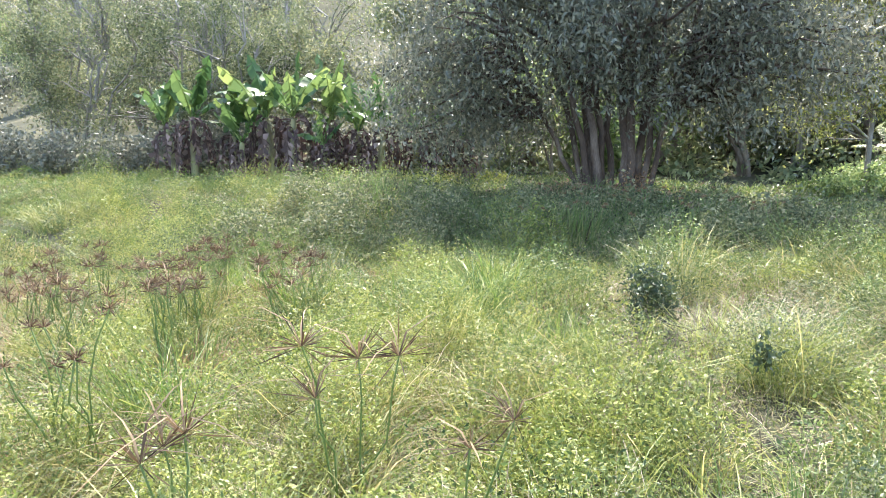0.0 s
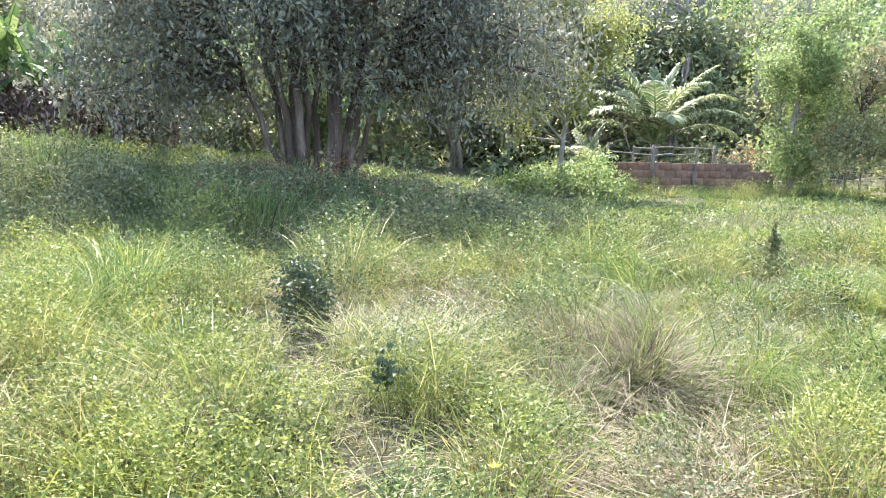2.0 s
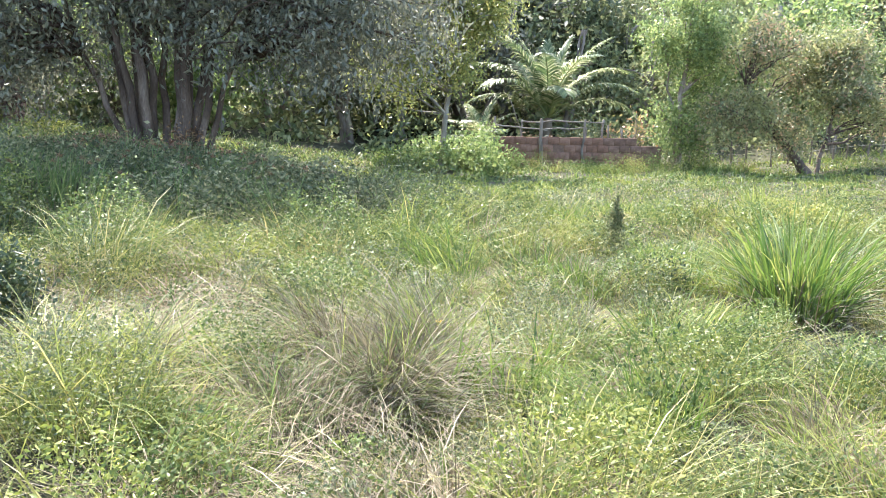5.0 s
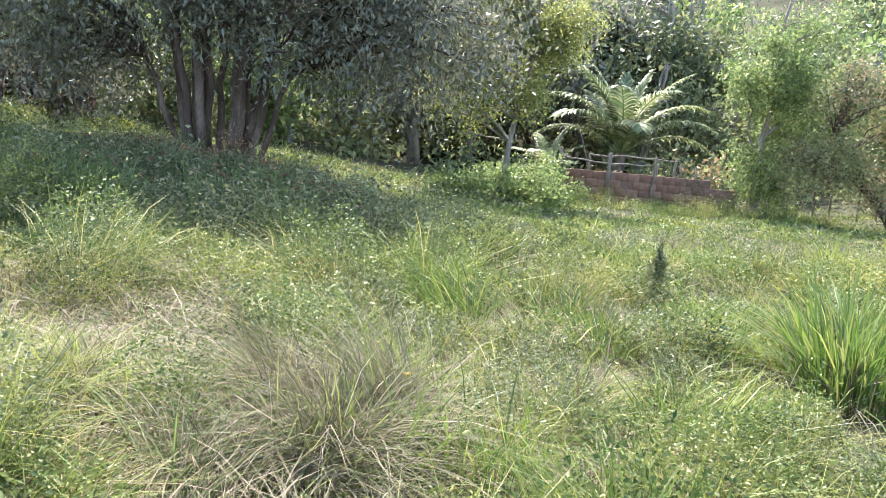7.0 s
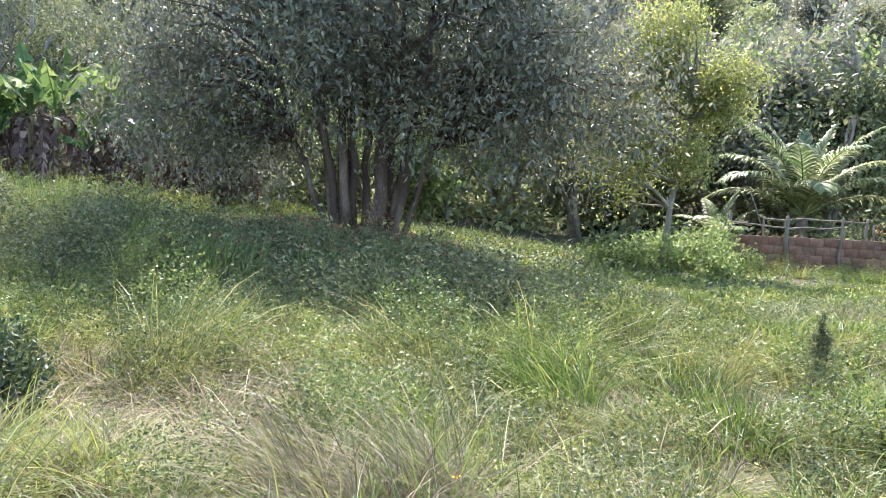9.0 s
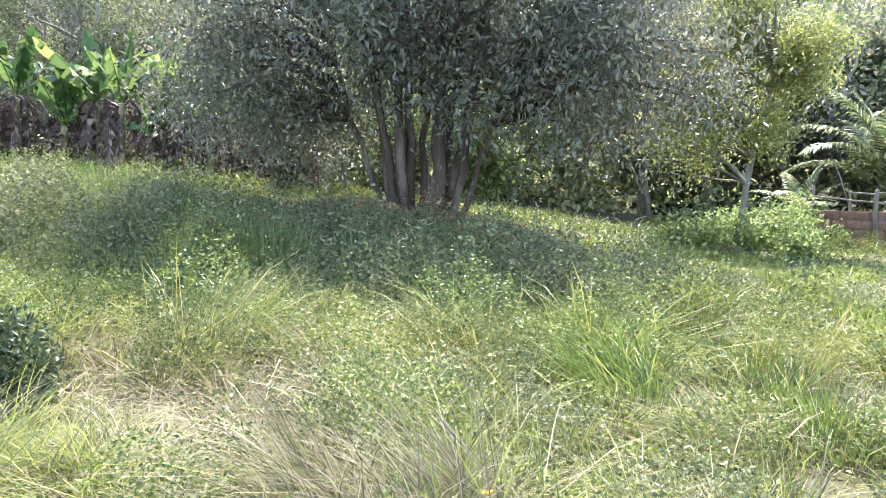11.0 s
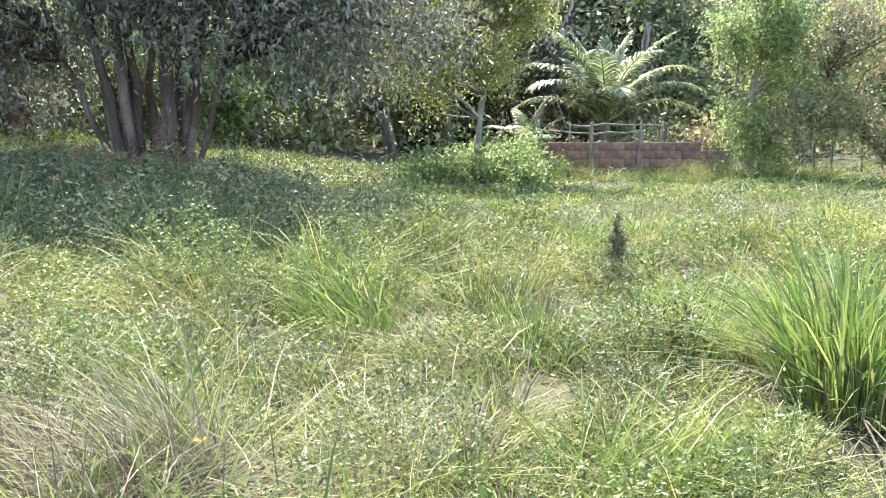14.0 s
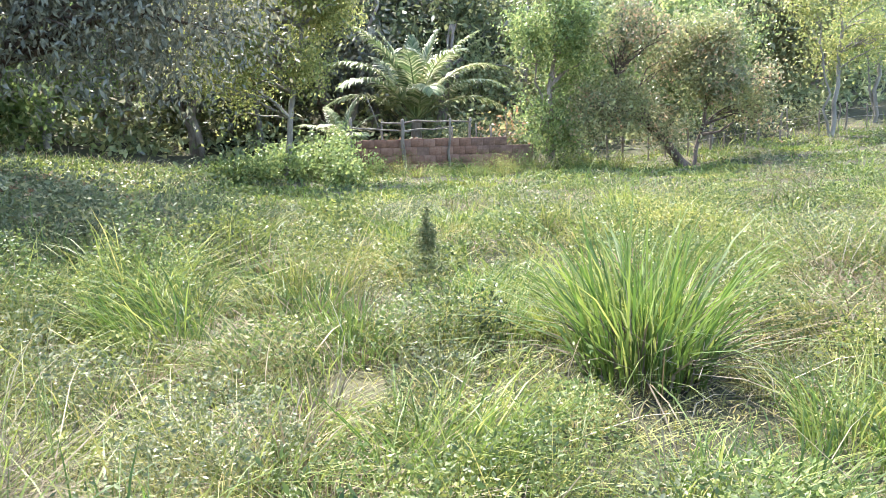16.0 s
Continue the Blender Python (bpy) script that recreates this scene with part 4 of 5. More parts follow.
def tangle(name, lab, x, y, n, high, rad, width, mats, bend):
    """A mound of grass gone over: several feet, blades falling every way across one another."""
    t = thing(name, x, y, lab, "grass tussock")
    feet = rng.normal(size=(9, 2)) * rad * 0.55
    fall = rng.normal(size=(9, 2))
    tall = rng.uniform(0.6, 1.15, 9)
    for share, mat, h, b, nm in mats:
        k = int(n * share)
        w = rng.integers(0, 9, k)
        at = np.concatenate([feet[w] + rng.normal(size=(k, 2)) * rad * 0.22, np.full((k, 1), -0.03)], 1)
        g = Geo()
        g.blades(at, fall[w] * 0.7 + rng.normal(size=(k, 2)), high * h * tall[w] * rng.uniform(0.5, 1.15, k), width * rng.uniform(0.6, 1.3, k), b * bend * rng.uniform(0.35, 1.7, k))
        part(nm, g, mat, t)
    return t


tangle("dry_tussock", "mound of tangled straw-dry grass with dark hollows", 1.66, 5.8, 4400, 0.88, 0.46, 0.005,
       ((0.18, M["straw"], 0.95, 1.1, "dry_foliage"), (0.3, M["tuft_straw"], 0.9, 1.2, "matted_foliage"), (0.34, M["grey_stem"], 0.95, 1.0, "dead_foliage"), (0.18, M["tuft_grass"], 0.9, 0.8, "green_foliage")), 0.85)
tangle("dry_tussock", "mound of arching dry and green grass", 1.25, 5.35, 2000, 0.6, 0.34, 0.006,
       ((0.25, M["tuft_straw"], 1.0, 1.0, "dry_foliage"), (0.2, M["grey_stem"], 0.9, 1.0, "dead_foliage"), (0.55, M["reed"], 1.0, 1.0, "green_foliage")), 1.0)
tangle("dry_tussock", "heap of bleached dry grass beside the larger mound", 2.1, 5.6, 1100, 0.5, 0.26, 0.006,
       ((0.5, M["tuft_straw"], 1.0, 1.0, "dry_foliage"), (0.35, M["grey_stem"], 0.9, 1.0, "dead_foliage"), (0.15, M["reed"], 1.0, 1.0, "green_foliage")), 1.1)
tangle("dry_tussock", "patch of bleached white flattened dry grass", 0.35, 5.9, 600, 0.42, 0.3, 0.007,
       ((0.85, M["bleached"], 1.0, 1.0, "dry_foliage"), (0.15, M["tuft_grass"], 1.0, 0.8, "green_foliage")), 1.5)
for x, y, n, h in ((3.6, 4.6, 700, 0.4), (-1.2, 4.6, 700, 0.5), (0.15, 5.6, 900, 0.6), (1.0, 6.9, 700, 0.5), (0.9, 9.0, 900, 0.6), (-0.6, 10.0, 700, 0.6), (2.4, 7.6, 600, 0.45), (6.6, 6.2, 700, 0.5), (7.5, 9.5, 800, 0.6), (3.2, 9.8, 600, 0.45)):
    tangle("grass_tangle", "rough heap of green and straw grass in the meadow", x, y, int(n * 1.6), h, 0.4, 0.0055,
           ((0.4, M["tuft_straw"], 1.0, 1.0, "dry_foliage"), (0.6, M["tuft_grass"], 1.0, 1.0, "green_foliage")), 1.0)
for x, y, n, h, r in ((-6.4, 14.2, 1300, 1.1, 1.2), (-4.9, 13.2, 1200, 1.0, 0.9), (-2.9, 12.0, 900, 1.0, 0.8), (-4.0, 12.4, 900, 1.1, 0.9), (-5.4, 12.9, 900, 1.05, 1.0), (-7.6, 15.2, 900, 1.1, 1.1), (-2.2, 11.3, 900, 1.0, 0.7), (-3.4, 13.0, 800, 0.8, 0.7), (-1.2, 12.2, 500, 0.75, 0.6)):
    tuft("reed_clump", "stand of tall dark green grass before the big tree", x, y, int(n * 0.9), h * (0.85 if x > -3.5 else 0.78), r * 0.8, 0.019, ((0.85, M["reed"], 1.0, 1.0, "green_foliage"), (0.15, M["grey_stem"], 0.9, 1.4, "dry_foliage")), 0.5, 0.7, "tall grass")

make_shrub("dark_bush", "small dense dark green bush in the meadow", -0.58, 6.3, 0.16, 0.62, 1900, 0.045, 0.022, M["bush_leaf"], "bush", clump=0.065)
make_shrub("dark_plant", "single small dark-leaved plant on a thin stem", 0.15, 4.15, 0.045, 0.16, 110, 0.045, 0.026, M["bush_leaf"], "plant", lift=0.34, clump=0.025)
make_shrub("cone_bush", "narrow conical grey-green bush", 4.04, 9.3, 0.13, 0.64, 1100, 0.055, 0.014, M["shade_weed"], "bush", clump=0.07, cone=True)
# Added dark leaves that imitate the shade of a hollow; no bush grows here.
make_shrub("dark_bush", "low dark leaf clump standing in for a shaded hollow of the meadow", 4.02, 7.95, 0.17, 0.22, 600, 0.04, 0.02, M["bush_leaf"], "bush", clump=0.07)
make_shrub("dead_shrub", "bare grey twiggy shrub standing in the field", 9.6, 12.6, 0.4, 0.7, 600, 0.16, 0.008, M["grey_stem"], "shrub", clump=0.12)
for x, y, h in ((1.95, 5.45, 0.6), (2.15, 4.4, 0.45), (4.2, 5.5, 0.36), (3.0, 5.7, 0.3)):
    tuft("lime_grass_tuft", "small tuft of bright lime green grass", x, y, 90, h, 0.14, 0.010, ((0.9, M["tussock"], 1.0, 1.0, "foliage"), (0.1, M["straw"], 0.8, 1.2, "dry_foliage")), 0.8)
make_shrub("light_bush", "light green leafy bush in the open field", 3.56, 11.86, 0.27, 0.5, 520, 0.06, 0.035, M["weed"], "bush", clump=0.12)



# ---- mounds of weeds, tufts and dead tangles over the field ----
# room left round the plants that stand by themselves, and towards the path
CLEAR = ((-2.0, 10.7, 0.6), (-0.52, 6.2, 0.9), (-0.4, 5.4, 0.6), (-0.25, 4.8, 0.5), (0.15, 4.1, 0.45), (0.15, 3.6, 0.4), (4.04, 9.3, 0.5), (4.0, 8.7, 0.4), (3.56, 11.8, 0.6), (4.62, 6.8, 0.7), (4.5, 6.1, 0.6), (0.35, 5.9, 0.4), (1.65, 5.6, 0.6), (1.45, 5.0, 0.45),
         (0.3, 0.5, 0.9), (1.0, 1.0, 0.9), (1.7, 1.8, 0.9), (2.4, 2.6, 0.9), (2.8, 3.3, 0.9))


def mounds():
    def kind_of(name, lab, mat, rad, high, n, leaf, clump, x, y, group):
        return make_shrub(name, lab, x, y, rad, high, n, leaf, leaf * 0.5, mat, "weed", group, clump=clump)

    weeds = [kind_of("weed_mound", "leafy mound of small-leaved green weeds", M["mound_weed"], 0.34, 0.42, 900, 0.029, 0.09, -1.6, 6.2, "weed mounds in the meadow"),
             kind_of("weed_mound", "low yellow-green weed mound", M["mound_yellow"], 0.30, 0.36, 900, 0.027, 0.09, -1.5, 8.1, "weed mounds in the meadow"),
             kind_of("weed_mound", "loose green weed mound with thin stems", M["mound_weed"], 0.42, 0.36, 800, 0.032, 0.11, -3.0, 7.4, "weed mounds in the meadow"),
             kind_of("weed_mound", "fresh green leafy weed mound", M["mound_weed"], 0.26, 0.34, 640, 0.033, 0.08, 0.3, 8.0, "weed mounds in the meadow")]
    shade_weeds = [kind_of("rank_weed", "rank weed in the tree's shade, with shade put into its leaf colour", M["shade_weed"], 0.36, 0.42, 760, 0.028, 0.10, -1.0, 11.6, "rank weeds in the shade"),
                   kind_of("rank_weed", "tall loose weed in the tree's shade, its leaf colour toned for shade", M["shade_weed"], 0.28, 0.5, 640, 0.03, 0.10, 0.4, 12.4, "rank weeds in the shade")]
    tufts = [tuft("grass_tuft", "tuft of bright green grass blades", 1.5, 6.4, 230, 0.36, 0.2, 0.009, ((0.85, M["tuft_grass"], 1.0, 1.0, "foliage"), (0.15, M["tuft_straw"], 0.8, 1.2, "dry_foliage")), 0.7),
             tuft("grass_tuft", "tuft of mixed green and dry grass", 5.6, 9.0, 140, 0.36, 0.18, 0.011, ((0.6, M["tuft_grass"], 1.0, 1.0, "foliage"), (0.4, M["tuft_straw"], 1.0, 1.2, "dry_foliage")), 0.9),
             tuft("grass_tuft", "tuft of pale dry arching grass", 3.0, 6.9, 230, 0.32, 0.2, 0.007, ((0.4, M["tuft_grass"], 1.0, 1.0, "foliage"), (0.6, M["tuft_straw"], 1.0, 1.0, "dry_foliage")), 1.1)]

    def place(kinds, n, y0, y1, lo, hi, gap, want=None):
        put, tries = [], 0
        while len(put) < n and tries < n * 80:
            tries += 1
            y = rng.uniform(y0, y1)
            x = rng.uniform(1.2 - 2.6 - 0.85 * y, 1.2 + 2.6 + 0.85 * y)
            if want is not None and want(x, y) < rng.uniform():
                continue
            if any((x - a) ** 2 + (y - b) ** 2 < c * c for a, b, c in CLEAR):
                continue
            if any((x - a) ** 2 + (y - b) ** 2 < gap * gap for a, b in put):
                continue
            put.append((x, y))
            s = rng.uniform(lo, hi)
            o = copy_thing(kinds[int(rng.integers(0, len(kinds)))], pose(x, y, land(x, y) - 0.02, 0, 0, rng.uniform(0, 360)))
            o.scale = (s * rng.uniform(0.85, 1.2), s, s * rng.uniform(0.7, 1.25))

    place(weeds, 60, 2.8, 9.5, 0.6, 1.15, 0.8, weed_want)
    place(weeds, 50, 9.5, 14, 0.9, 1.4, 0.7, weed_want)
    place(weeds, 40, 2.8, 9.0, 0.7, 1.15, 0.85, lambda x, y: float(x < 0.2))
    place(tufts, 80, 3.2, 9.0, 0.7, 1.2, 0.5, lambda x, y: float(x < 0.2))
    place(weeds + tufts, 34, 21.2, 22.15, 0.8, 1.25, 0.22, lambda x, y: float(4.6 < x < 11.5))
    place(tufts, 150, 2.8, 10, 0.55, 1.15, 0.36)
    place(tufts, 70, 10, 15, 0.9, 1.5, 0.6)
    shade_weeds.append(tuft("rank_grass", "dark green rank grass tuft in the shade", -0.4, 13.0, 260, 0.42, 0.25, 0.007, ((0.9, M["reed"], 1.0, 1.0, "foliage"), (0.1, M["tuft_straw"], 1.0, 1.0, "dry_foliage")), 0.7))
    place(shade_weeds, 250, 9.8, 14.9, 0.8, 1.75, 0.30, lambda x, y: float(-8.5 < x < 2.2))
    place(weeds, 90, 9.0, 17.8, 1.2, 1.8, 0.5, lambda x, y: float(x < -5.0))


def dead_stems():
    k, per = 40, 110
    x, y = scatter(k, 2.6, 15)
    k = len(x)
    n = k * per
    X, Y = np.repeat(x, per) + rng.normal(size=n) * 0.2, np.repeat(y, per) + rng.normal(size=n) * 0.2
    g = Geo()
    g.leaves(np.stack([X, Y, land_array(X, Y) + rng.uniform(0.02, 0.25, n)], 1), rng.normal(size=(n, 3)) * np.array([1, 1, 0.25]), rng.uniform(0.1, 0.35, n), np.full(n, 0.0045))
    tagged(part("dead_stems", g, M["grey_stem"]), "grey-brown tangles of dead weed stems in the grass", "dead weeds", kind="stuff")


mounds()


# ---- hummocks: the growth stands in heaps with dark creases between them ----
def hummock_centres(y0, y1, gap):
    """A loose lattice of heap centres: x, y, radius, height."""
    xs, ys = np.meshgrid(np.arange(-26, 28, gap), np.arange(y0, y1, gap))
    x = xs.ravel() + rng.uniform(-0.5, 0.5, xs.size) * gap
    y = ys.ravel() + rng.uniform(-0.5, 0.5, xs.size) * gap
    ok = in_view(x, y)
    for a, b, c in CLEAR:
        ok &= (x - a) ** 2 + (y - b) ** 2 > (c * 0.85) ** 2
    ok &= ((x + 2.0) / 1.6) ** 2 + ((y - 16.2) / 1.2) ** 2 > 1
    x, y = x[ok], y[ok]
    r = gap * rng.uniform(0.42, 0.95, len(x))
    tall = 0.16 + 0.30 * bumps(x, y, 2.3, 61) + 0.12 * smooth01(0.5, -2, x) * smooth01(10, 6, y)
    tall = tall + 0.36 * smooth01(9.8, 11, y) * smooth01(15.2, 13.4, y) * smooth01(2.0, 0.6, x) * smooth01(-9.5, -7.5, x)
    tall = tall * (1 - 0.45 * smooth01(1.6, 3.0, x) * smooth01(11, 15, y)) * (1 - 0.65 * smooth01(13.5, 15.0, y) * smooth01(-7.0, -5.0, x))
    h = 1.12 * tall * rng.uniform(0.3, 1.45, len(x)) * np.clip(r / gap + 0.25, 0.6, 1.15)
    return x, y, r, h


def heap_kinds(x, y):
    """0 green leaf, 1 lime leaf, 2 greyish leaf, 3 grass, 4 lime grass, 5 dry grass, 6 reddish dry, 7 rank shade leaf."""
    k = rng.choice(6, len(x), p=(0.36, 0.20, 0.15, 0.13, 0.08, 0.08))
    u = rng.uniform(0, 1, len(x))
    k[(dryness(x, y) > 0.75) & (u < 0.45)] = 5
    k[(dryness(x, y) > 1.2) & (u < 0.85)] = 5
    left = (x < 0.2) & (y < 11)
    k[left & (k == 3) & (u < 0.6)] = 0
    k[left & (bumps(x, y, 1.6, 71) > 0.5) & (k < 3)] = 1
    k[(x < -3.6) & (y < 9) & (u < 0.48)] = 6
    right = (x > 2.0) & (k == 0) & (u < 0.25)
    k[right] = 4
    shade = (y > 10.2) & (y < 16.4) & (x > -8) & (x < 1.8)
    k[shade & (u < 0.8)] = 7
    return k


def leaf_heap(name, lab, mat, x, y, r, h, per_area, leaf):
    n = np.maximum(8, (per_area * r * r * 3.14 * (0.6 + h / np.maximum(r, 0.05) * 0.6)).astype(int))
    i = np.repeat(np.arange(len(x)), n)
    m = len(i)
    a, q = rng.uniform(0, 2 * np.pi, m), np.sqrt(rng.uniform(0, 1, m))
    q = q * (1 + 0.16 * np.sin(3 * a + i * 1.3) + 0.10 * np.sin(7 * a + i))
    X, Y = x[i] + r[i] * q * np.cos(a), y[i] + r[i] * q * np.sin(a)
    top = h[i] * np.sqrt(np.clip(1 - q * q * 0.92, 0.02, 1)) * (0.75 + 0.5 * bumps(X, Y, 0.16, 5))
    z = top * rng.uniform(0, 1, m) ** 0.42
    sprig = rng.uniform(0, 1, m) < 0.05
    z[sprig] *= rng.uniform(1.05, 1.5, int(sprig.sum()))
    g = Geo()
    way = rng.normal(size=(m, 3)) * np.array([1, 1, 0.7]) + np.stack([np.cos(a) * q, np.sin(a) * q, np.full(m, 0.25)], 1) * 0.7
    L = leaf * rng.uniform(0.55, 1.35, m)
    g.leaves(np.stack([X, Y, land_array(X, Y) + z], 1), way, L, L * rng.uniform(0.28, 0.58, m), 0.15)
    tagged(part(name, g, mat), lab, "weeds", kind="stuff")


def grass_heap(name, lab, mat, x, y, r, h, per_area, width, bend):
    n = np.maximum(8, (per_area * r * r * 3.14).astype(int))
    i = np.repeat(np.arange(len(x)), n)
    m = len(i)
    a, q = rng.uniform(0, 2 * np.pi, m), np.sqrt(rng.uniform(0, 1, m)) * 0.75
    X, Y = x[i] + r[i] * q * np.cos(a), y[i] + r[i] * q * np.sin(a)
    side = rng.normal(size=(len(x), 2)) * 0.5
    lean = np.stack([np.cos(a), np.sin(a)], 1) * q[:, None] * 1.1 + rng.normal(size=(m, 2)) * 0.75 + side[i]
    g = Geo()
    g.blades(np.stack([X, Y, land_array(X, Y) - 0.02], 1), lean, (h[i] * 0.95 + 0.05) * rng.uniform(0.3, 1.25, m), width * rng.uniform(0.5, 1.5, m), bend * rng.uniform(0.4, 2.0, m), 3 if width < 0.012 else 2)
    tagged(part(name, g, mat), lab, "grass", kind="stuff")


def hummocks(y0, y1, gap, leaf, per_leaf, width, per_blade, where):
    x, y, r, h = hummock_centres(y0, y1, gap)
    k = heap_kinds(x, y)
    rows = ((0, leaf_heap, "weed_heaps", "heaps of small-leaved green weeds ", M["heap_green"], per_leaf, leaf, None),
            (1, leaf_heap, "weed_heaps", "heaps of yellow-green leafy weeds ", M["heap_lime"], per_leaf, leaf, None),
            (2, leaf_heap, "weed_heaps", "heaps of greyish leafy weeds ", M["heap_grey"], per_leaf, leaf * 0.9, None),
            (7, leaf_heap, "rank_weed_heaps", "heaps of rank dark green weeds ", M["heap_shade"], per_leaf * 0.7, leaf * 1.6, None),
            (3, grass_heap, "grass_heaps", "heaps of arching green grass ", M["grass"], per_blade, width, 0.8),
            (4, grass_heap, "grass_heaps", "heaps of bright lime green grass ", M["tussock"], per_blade, width * 1.2, 0.6),
            (5, grass_heap, "dry_grass_heaps", "heaps of pale dry matted grass ", M["straw"], per_blade, width * 0.75, 1.3),
            (6, grass_heap, "dry_sedge_heaps", "heaps of reddish-brown dry sedge ", M["straw_red"], per_blade, width * 0.7, 0.9))
    mixed = rng.uniform(0, 1, len(x)) < 0.85
    leafy, grassy = mixed & np.isin(k, (3, 4, 5)), mixed & (k < 3)
    leaf_heap("weed_heaps", "small green weeds creeping through the grass heaps " + where, M["heap_green"], x[leafy], y[leafy], r[leafy] * 0.9, h[leafy] * 0.8, per_leaf * 0.35, leaf)
    grass_heap("grass_heaps", "green and dry blades standing out of the weed heaps " + where, M["grass"], x[grassy], y[grassy], r[grassy], h[grassy] * 1.12, per_blade * 0.62, width * 0.9, 0.7)
    for kind, make, name, lab, mat, per, size, bend in rows:
        w = k == kind
        if w.any():
            if bend is None:
                make(name, lab + where, mat, x[w], y[w], r[w], h[w], per, size)
            else:
                make(name, lab + where, mat, x[w], y[w], r[w], h[w], per, size, bend)


hummocks(1.8, 6.6, 0.46, 0.023, 4300, 0.0055, 950, "close to the walked line")
hummocks(6.6, 9.6, 0.52, 0.029, 2600, 0.0072, 680, "a little way into the meadow")
hummocks(9.6, 16.5, 0.62, 0.042, 1300, 0.0105, 420, "in the middle of the meadow")
hummocks(16.5, 25.0, 0.85, 0.08, 380, 0.019, 150, "far across the meadow")
dead_stems()

# ---- sedges with umbrella heads, flowers, litter ----
def sedge(x, y, high, stalks, lab, head=0.22, mat="sedge_head", lean=0.25):
    t = thing("sedge_plant", x, y, lab, "sedge", "sedges in the meadow")
    base = Geo()
    k = 40
    base.blades(np.concatenate([rng.normal(size=(k, 2)) * 0.05, np.full((k, 1), -0.02)], 1), rng.normal(size=(k, 2)), high * rng.uniform(0.4, 0.75, k), np.full(k, 0.012), rng.uniform(0.3, 1.0, k))
    part("leaf_tuft", base, M["grass"], t)
    for _ in range(stalks):
        s = Geo()
        top = np.array([rng.normal() * lean * high * 0.6, rng.normal() * lean * high * 0.6, high * rng.uniform(0.75, 1.05)])
        limb(s, (rng.normal() * 0.04, rng.normal() * 0.04, -0.03), top, 0.0055, 0.004, 5, 0.0, 6)
        st = part("stalk", s, M["reed"], t)
        g = Geo()
        n = 7
        a = np.arange(n) * 2 * np.pi / n + rng.uniform(0, 1)
        g.blades(np.repeat(top[None], n, 0), np.stack([np.cos(a), np.sin(a)], 1), head * 0.9 * rng.uniform(0.4, 1.1, n), np.full(n, 0.004 + 0.012 * head), rng.uniform(1.0, 2.0, n))
        m = 26
        way = rng.normal(size=(m, 3)) * np.array([1, 1, 0.6]) + np.array([0, 0, 0.5])
        g.leaves(np.repeat(top[None], m, 0), way, head * rng.uniform(0.25, 0.6, m), np.full(m, 0.006))
        part("flower_head", g, M[mat], st)


sedge(-1.57, 2.6, 0.85, 4, "tall sedge with brown umbrella flower heads", 0.42)
sedge(-1.88, 1.95, 0.75, 3, "sedge stalks with dry straw-brown umbrella heads", 0.42)
sedge(-1.0, 2.2, 0.7, 2, "leaning sedge stalk with a withered brown head", 0.26)
sedge(-3.0, 2.7, 0.95, 7, "dark green sedge clump with thin upright stalks", 0.16)
for x, y in ((-4.9, 4.5), (-4.5, 5.3), (-5.4, 5.5), (-5.0, 6.3), (-3.9, 4.4), (-6.0, 6.9), (-6.6, 6.2), (-5.6, 7.6), (-4.2, 6.6), (-4.6, 5.9), (-5.8, 4.9), (-6.3, 5.6), (-4.1, 5.0), (-3.4, 5.4), (-5.2, 7.0), (-3.6, 6.2), (-6.9, 7.2)):
    sedge(x, y, 0.8, 7, "clump of reddish dry sedge flower heads", 0.26)
for x, y, h in ((-1.9, 11.0, 0.9), (-1.3, 10.6, 0.8), (-0.9, 11.4, 1.0), (-0.4, 10.9, 0.85), (0.1, 11.6, 0.9), (0.6, 11.1, 0.8), (-1.5, 12.3, 0.95), (-0.2, 12.6, 0.9), (0.9, 12.0, 0.8), (-2.6, 10.7, 0.8), (-2.3, 13.2, 0.8)):
    sedge(x, y, h, 5, "rank weed stalks with small buff seed heads in the shade", 0.12, "straw_red", 0.35)
for x, y, h in ((0.7, 9.0, 1.0), (-0.4, 9.5, 0.9), (1.3, 9.6, 0.8), (7.6, 6.4, 0.9), (8.0, 7.4, 1.0)):
    sedge(x, y, h, 4, "thin weed stalks with small dry seed heads", 0.08, "grey_stem")


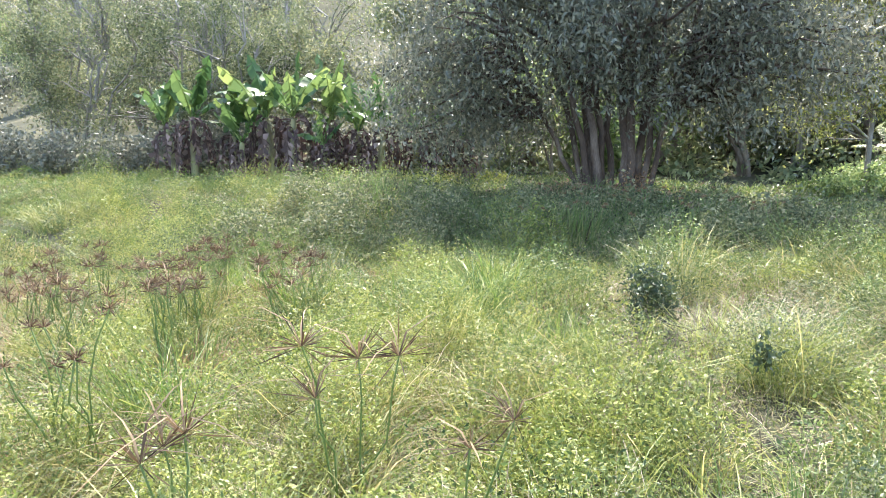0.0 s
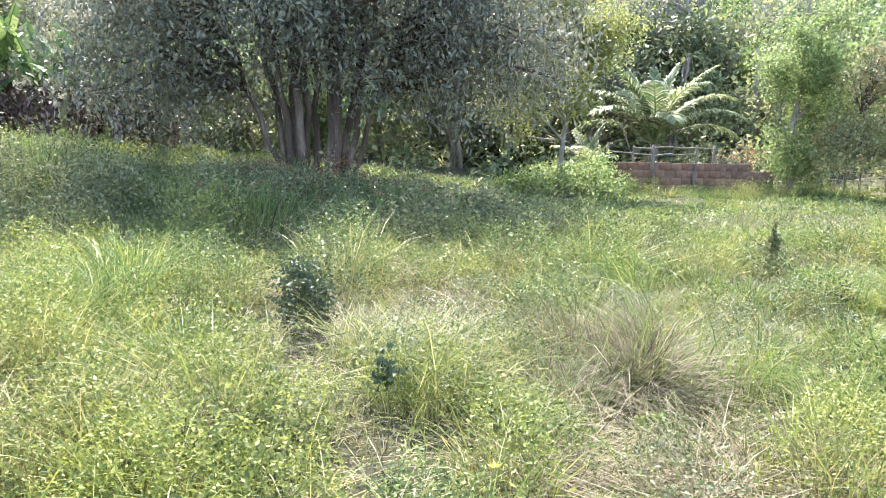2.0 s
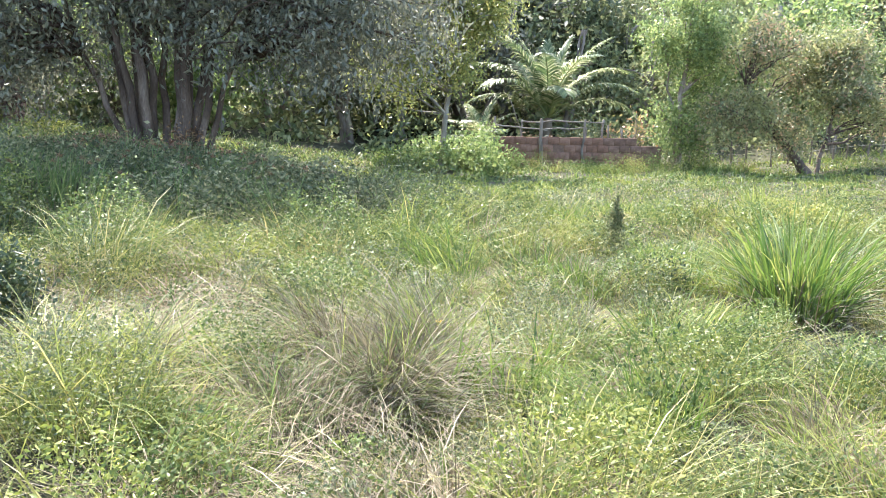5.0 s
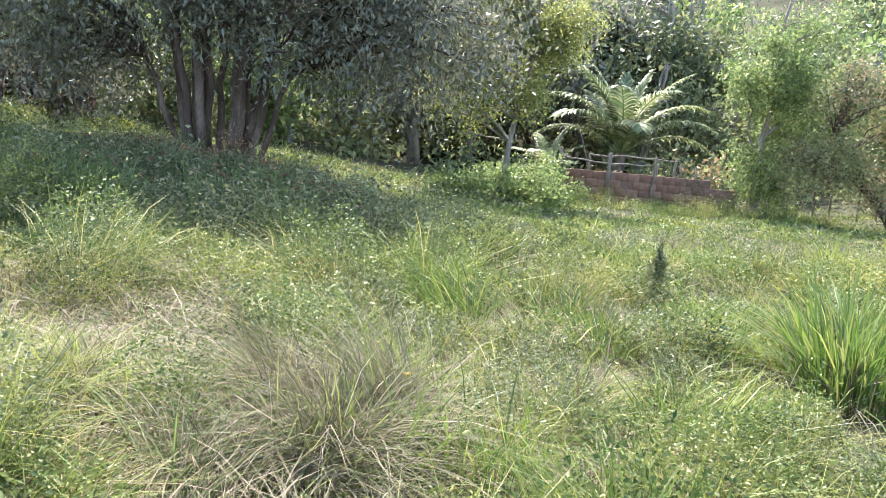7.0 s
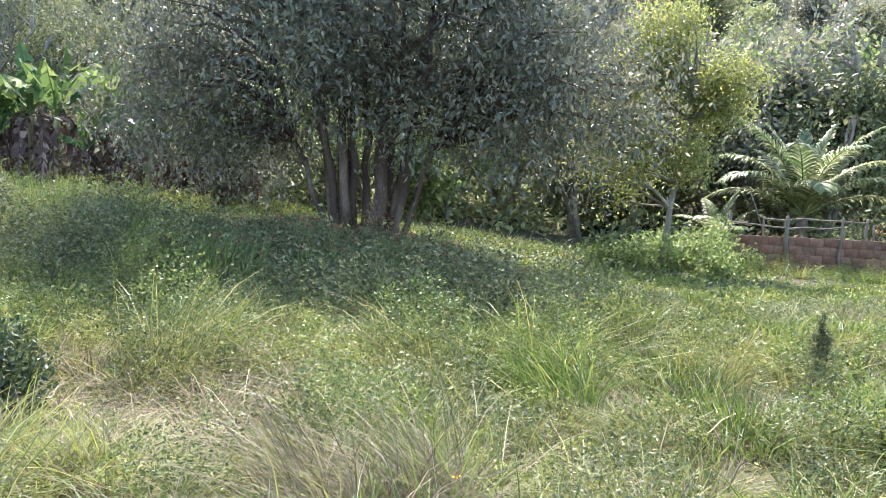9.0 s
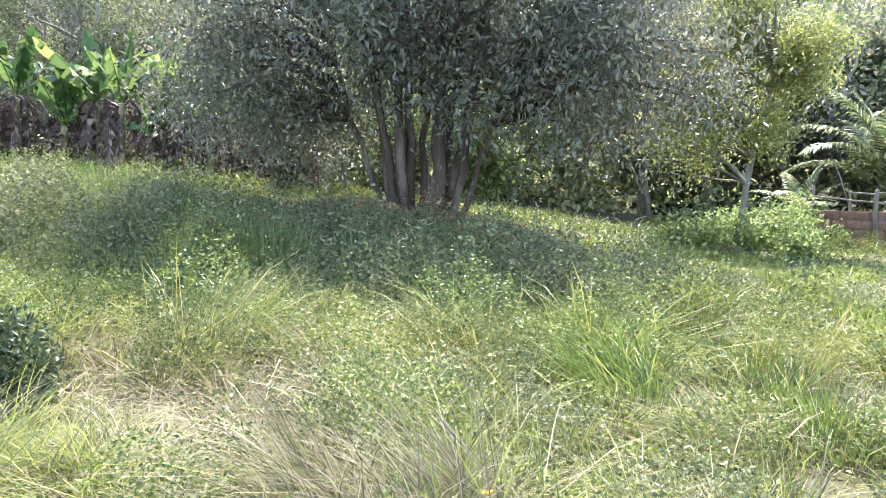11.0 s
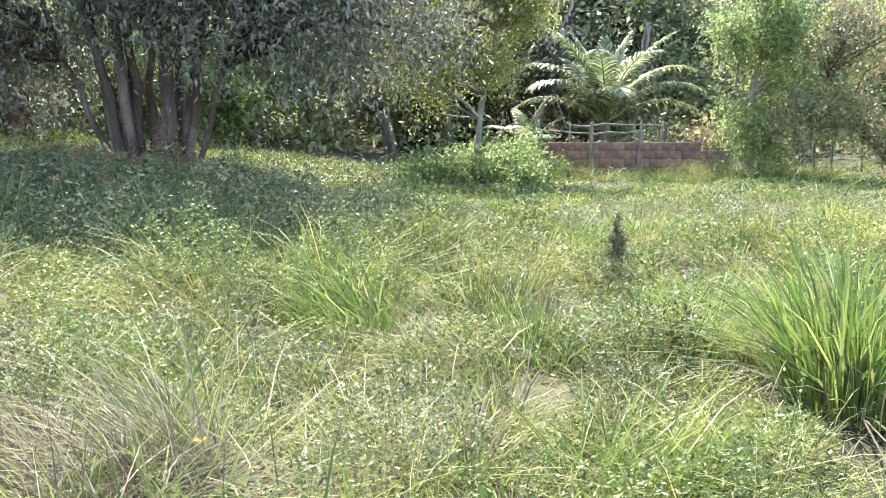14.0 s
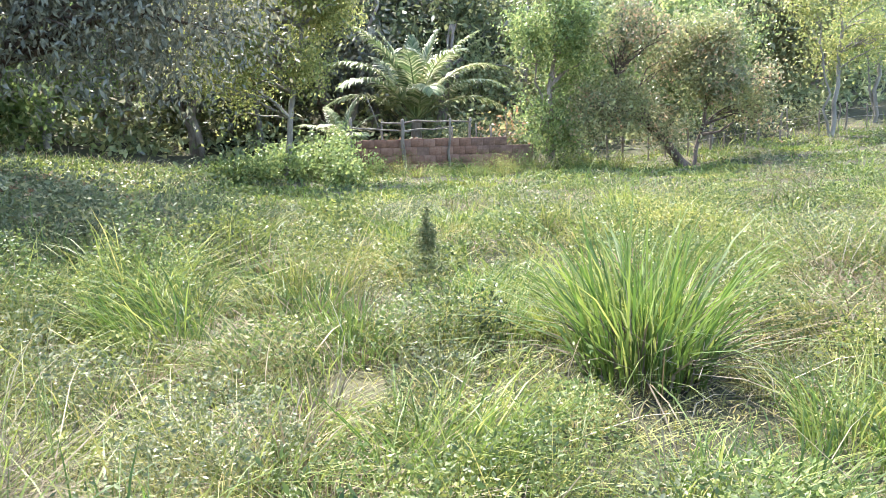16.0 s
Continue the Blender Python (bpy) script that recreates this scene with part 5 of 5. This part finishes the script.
def leaning_stems(lab, dens, y0, y1, high, mat):
    """Single long stems that rise above the growth and lean every way."""
    n = int(area(y0, y1) * dens)
    x, y = scatter(n, y0, y1)
    n = len(x)
    g = Geo()
    h = high * rng.uniform(0.5, 1.1, n) * (0.7 + 0.6 * bumps(x, y, 1.3, 1))
    g.blades(np.stack([x, y, land_array(x, y)], 1), rng.normal(size=(n, 2)), h, np.full(n, 0.006 if y1 < 10 else 0.012), rng.uniform(0.3, 1.6, n))
    tagged(part("long_grass_stems", g, mat), lab, "grass", kind="stuff")


leaning_stems("long leaning green grass stems above the growth", 12, 1.6, 9, 0.42, M["tussock"])
leaning_stems("long pale dry stems leaning above the growth", 12, 1.6, 9, 0.5, M["straw"])
leaning_stems("long green grass stems far across the field", 9, 9, 25, 0.6, M["tussock"])

for x, y in ((1.15, 3.0), (2.9, 3.55), (0.55, 3.2), (1.9, 5.9)):
    t = thing("yellow_flower", x, y, "small yellow wild flower on a thin green stem", "flower", "yellow wild flowers")
    h = rng.uniform(0.3, 0.45)
    s, p = Geo(), Geo()
    limb(s, (0, 0, -0.02), (0.03, 0.02, h), 0.003, 0.002, 4, 0, 4)
    part("stem", s, M["grass"], t)
    a = np.arange(8) * np.pi / 4
    p.leaves(np.repeat([[0.03, 0.02, h]], 8, 0), np.stack([np.cos(a), np.sin(a), np.full(8, 0.35)], 1), np.full(8, 0.028), np.full(8, 0.013))
    part("petals", p, M["petal"], t)


def litter():
    n = 2600
    x, y = -2.0 + rng.normal(size=n) * 1.3, 15.7 + rng.normal(size=n) * 0.9
    g = Geo()
    g.leaves(np.stack([x, y, land_array(x, y) + 0.02 + rng.uniform(0, 0.1, n)], 1), rng.normal(size=(n, 3)) * np.array([1, 1, 0.3]), 0.14 * rng.uniform(0.6, 1.2, n), 0.06 * rng.uniform(0.7, 1.2, n))
    tagged(part("leaf_litter", g, M["litter"]), "brown fallen leaves round the foot of the big tree", "leaf litter", kind="stuff")


litter()

make_shrub("withered_weed", "withered reddish-brown weeds at the tree's foot", -1.75, 15.4, 0.55, 0.5, 500, 0.07, 0.03, M["straw_red"], "weed", clump=0.12)
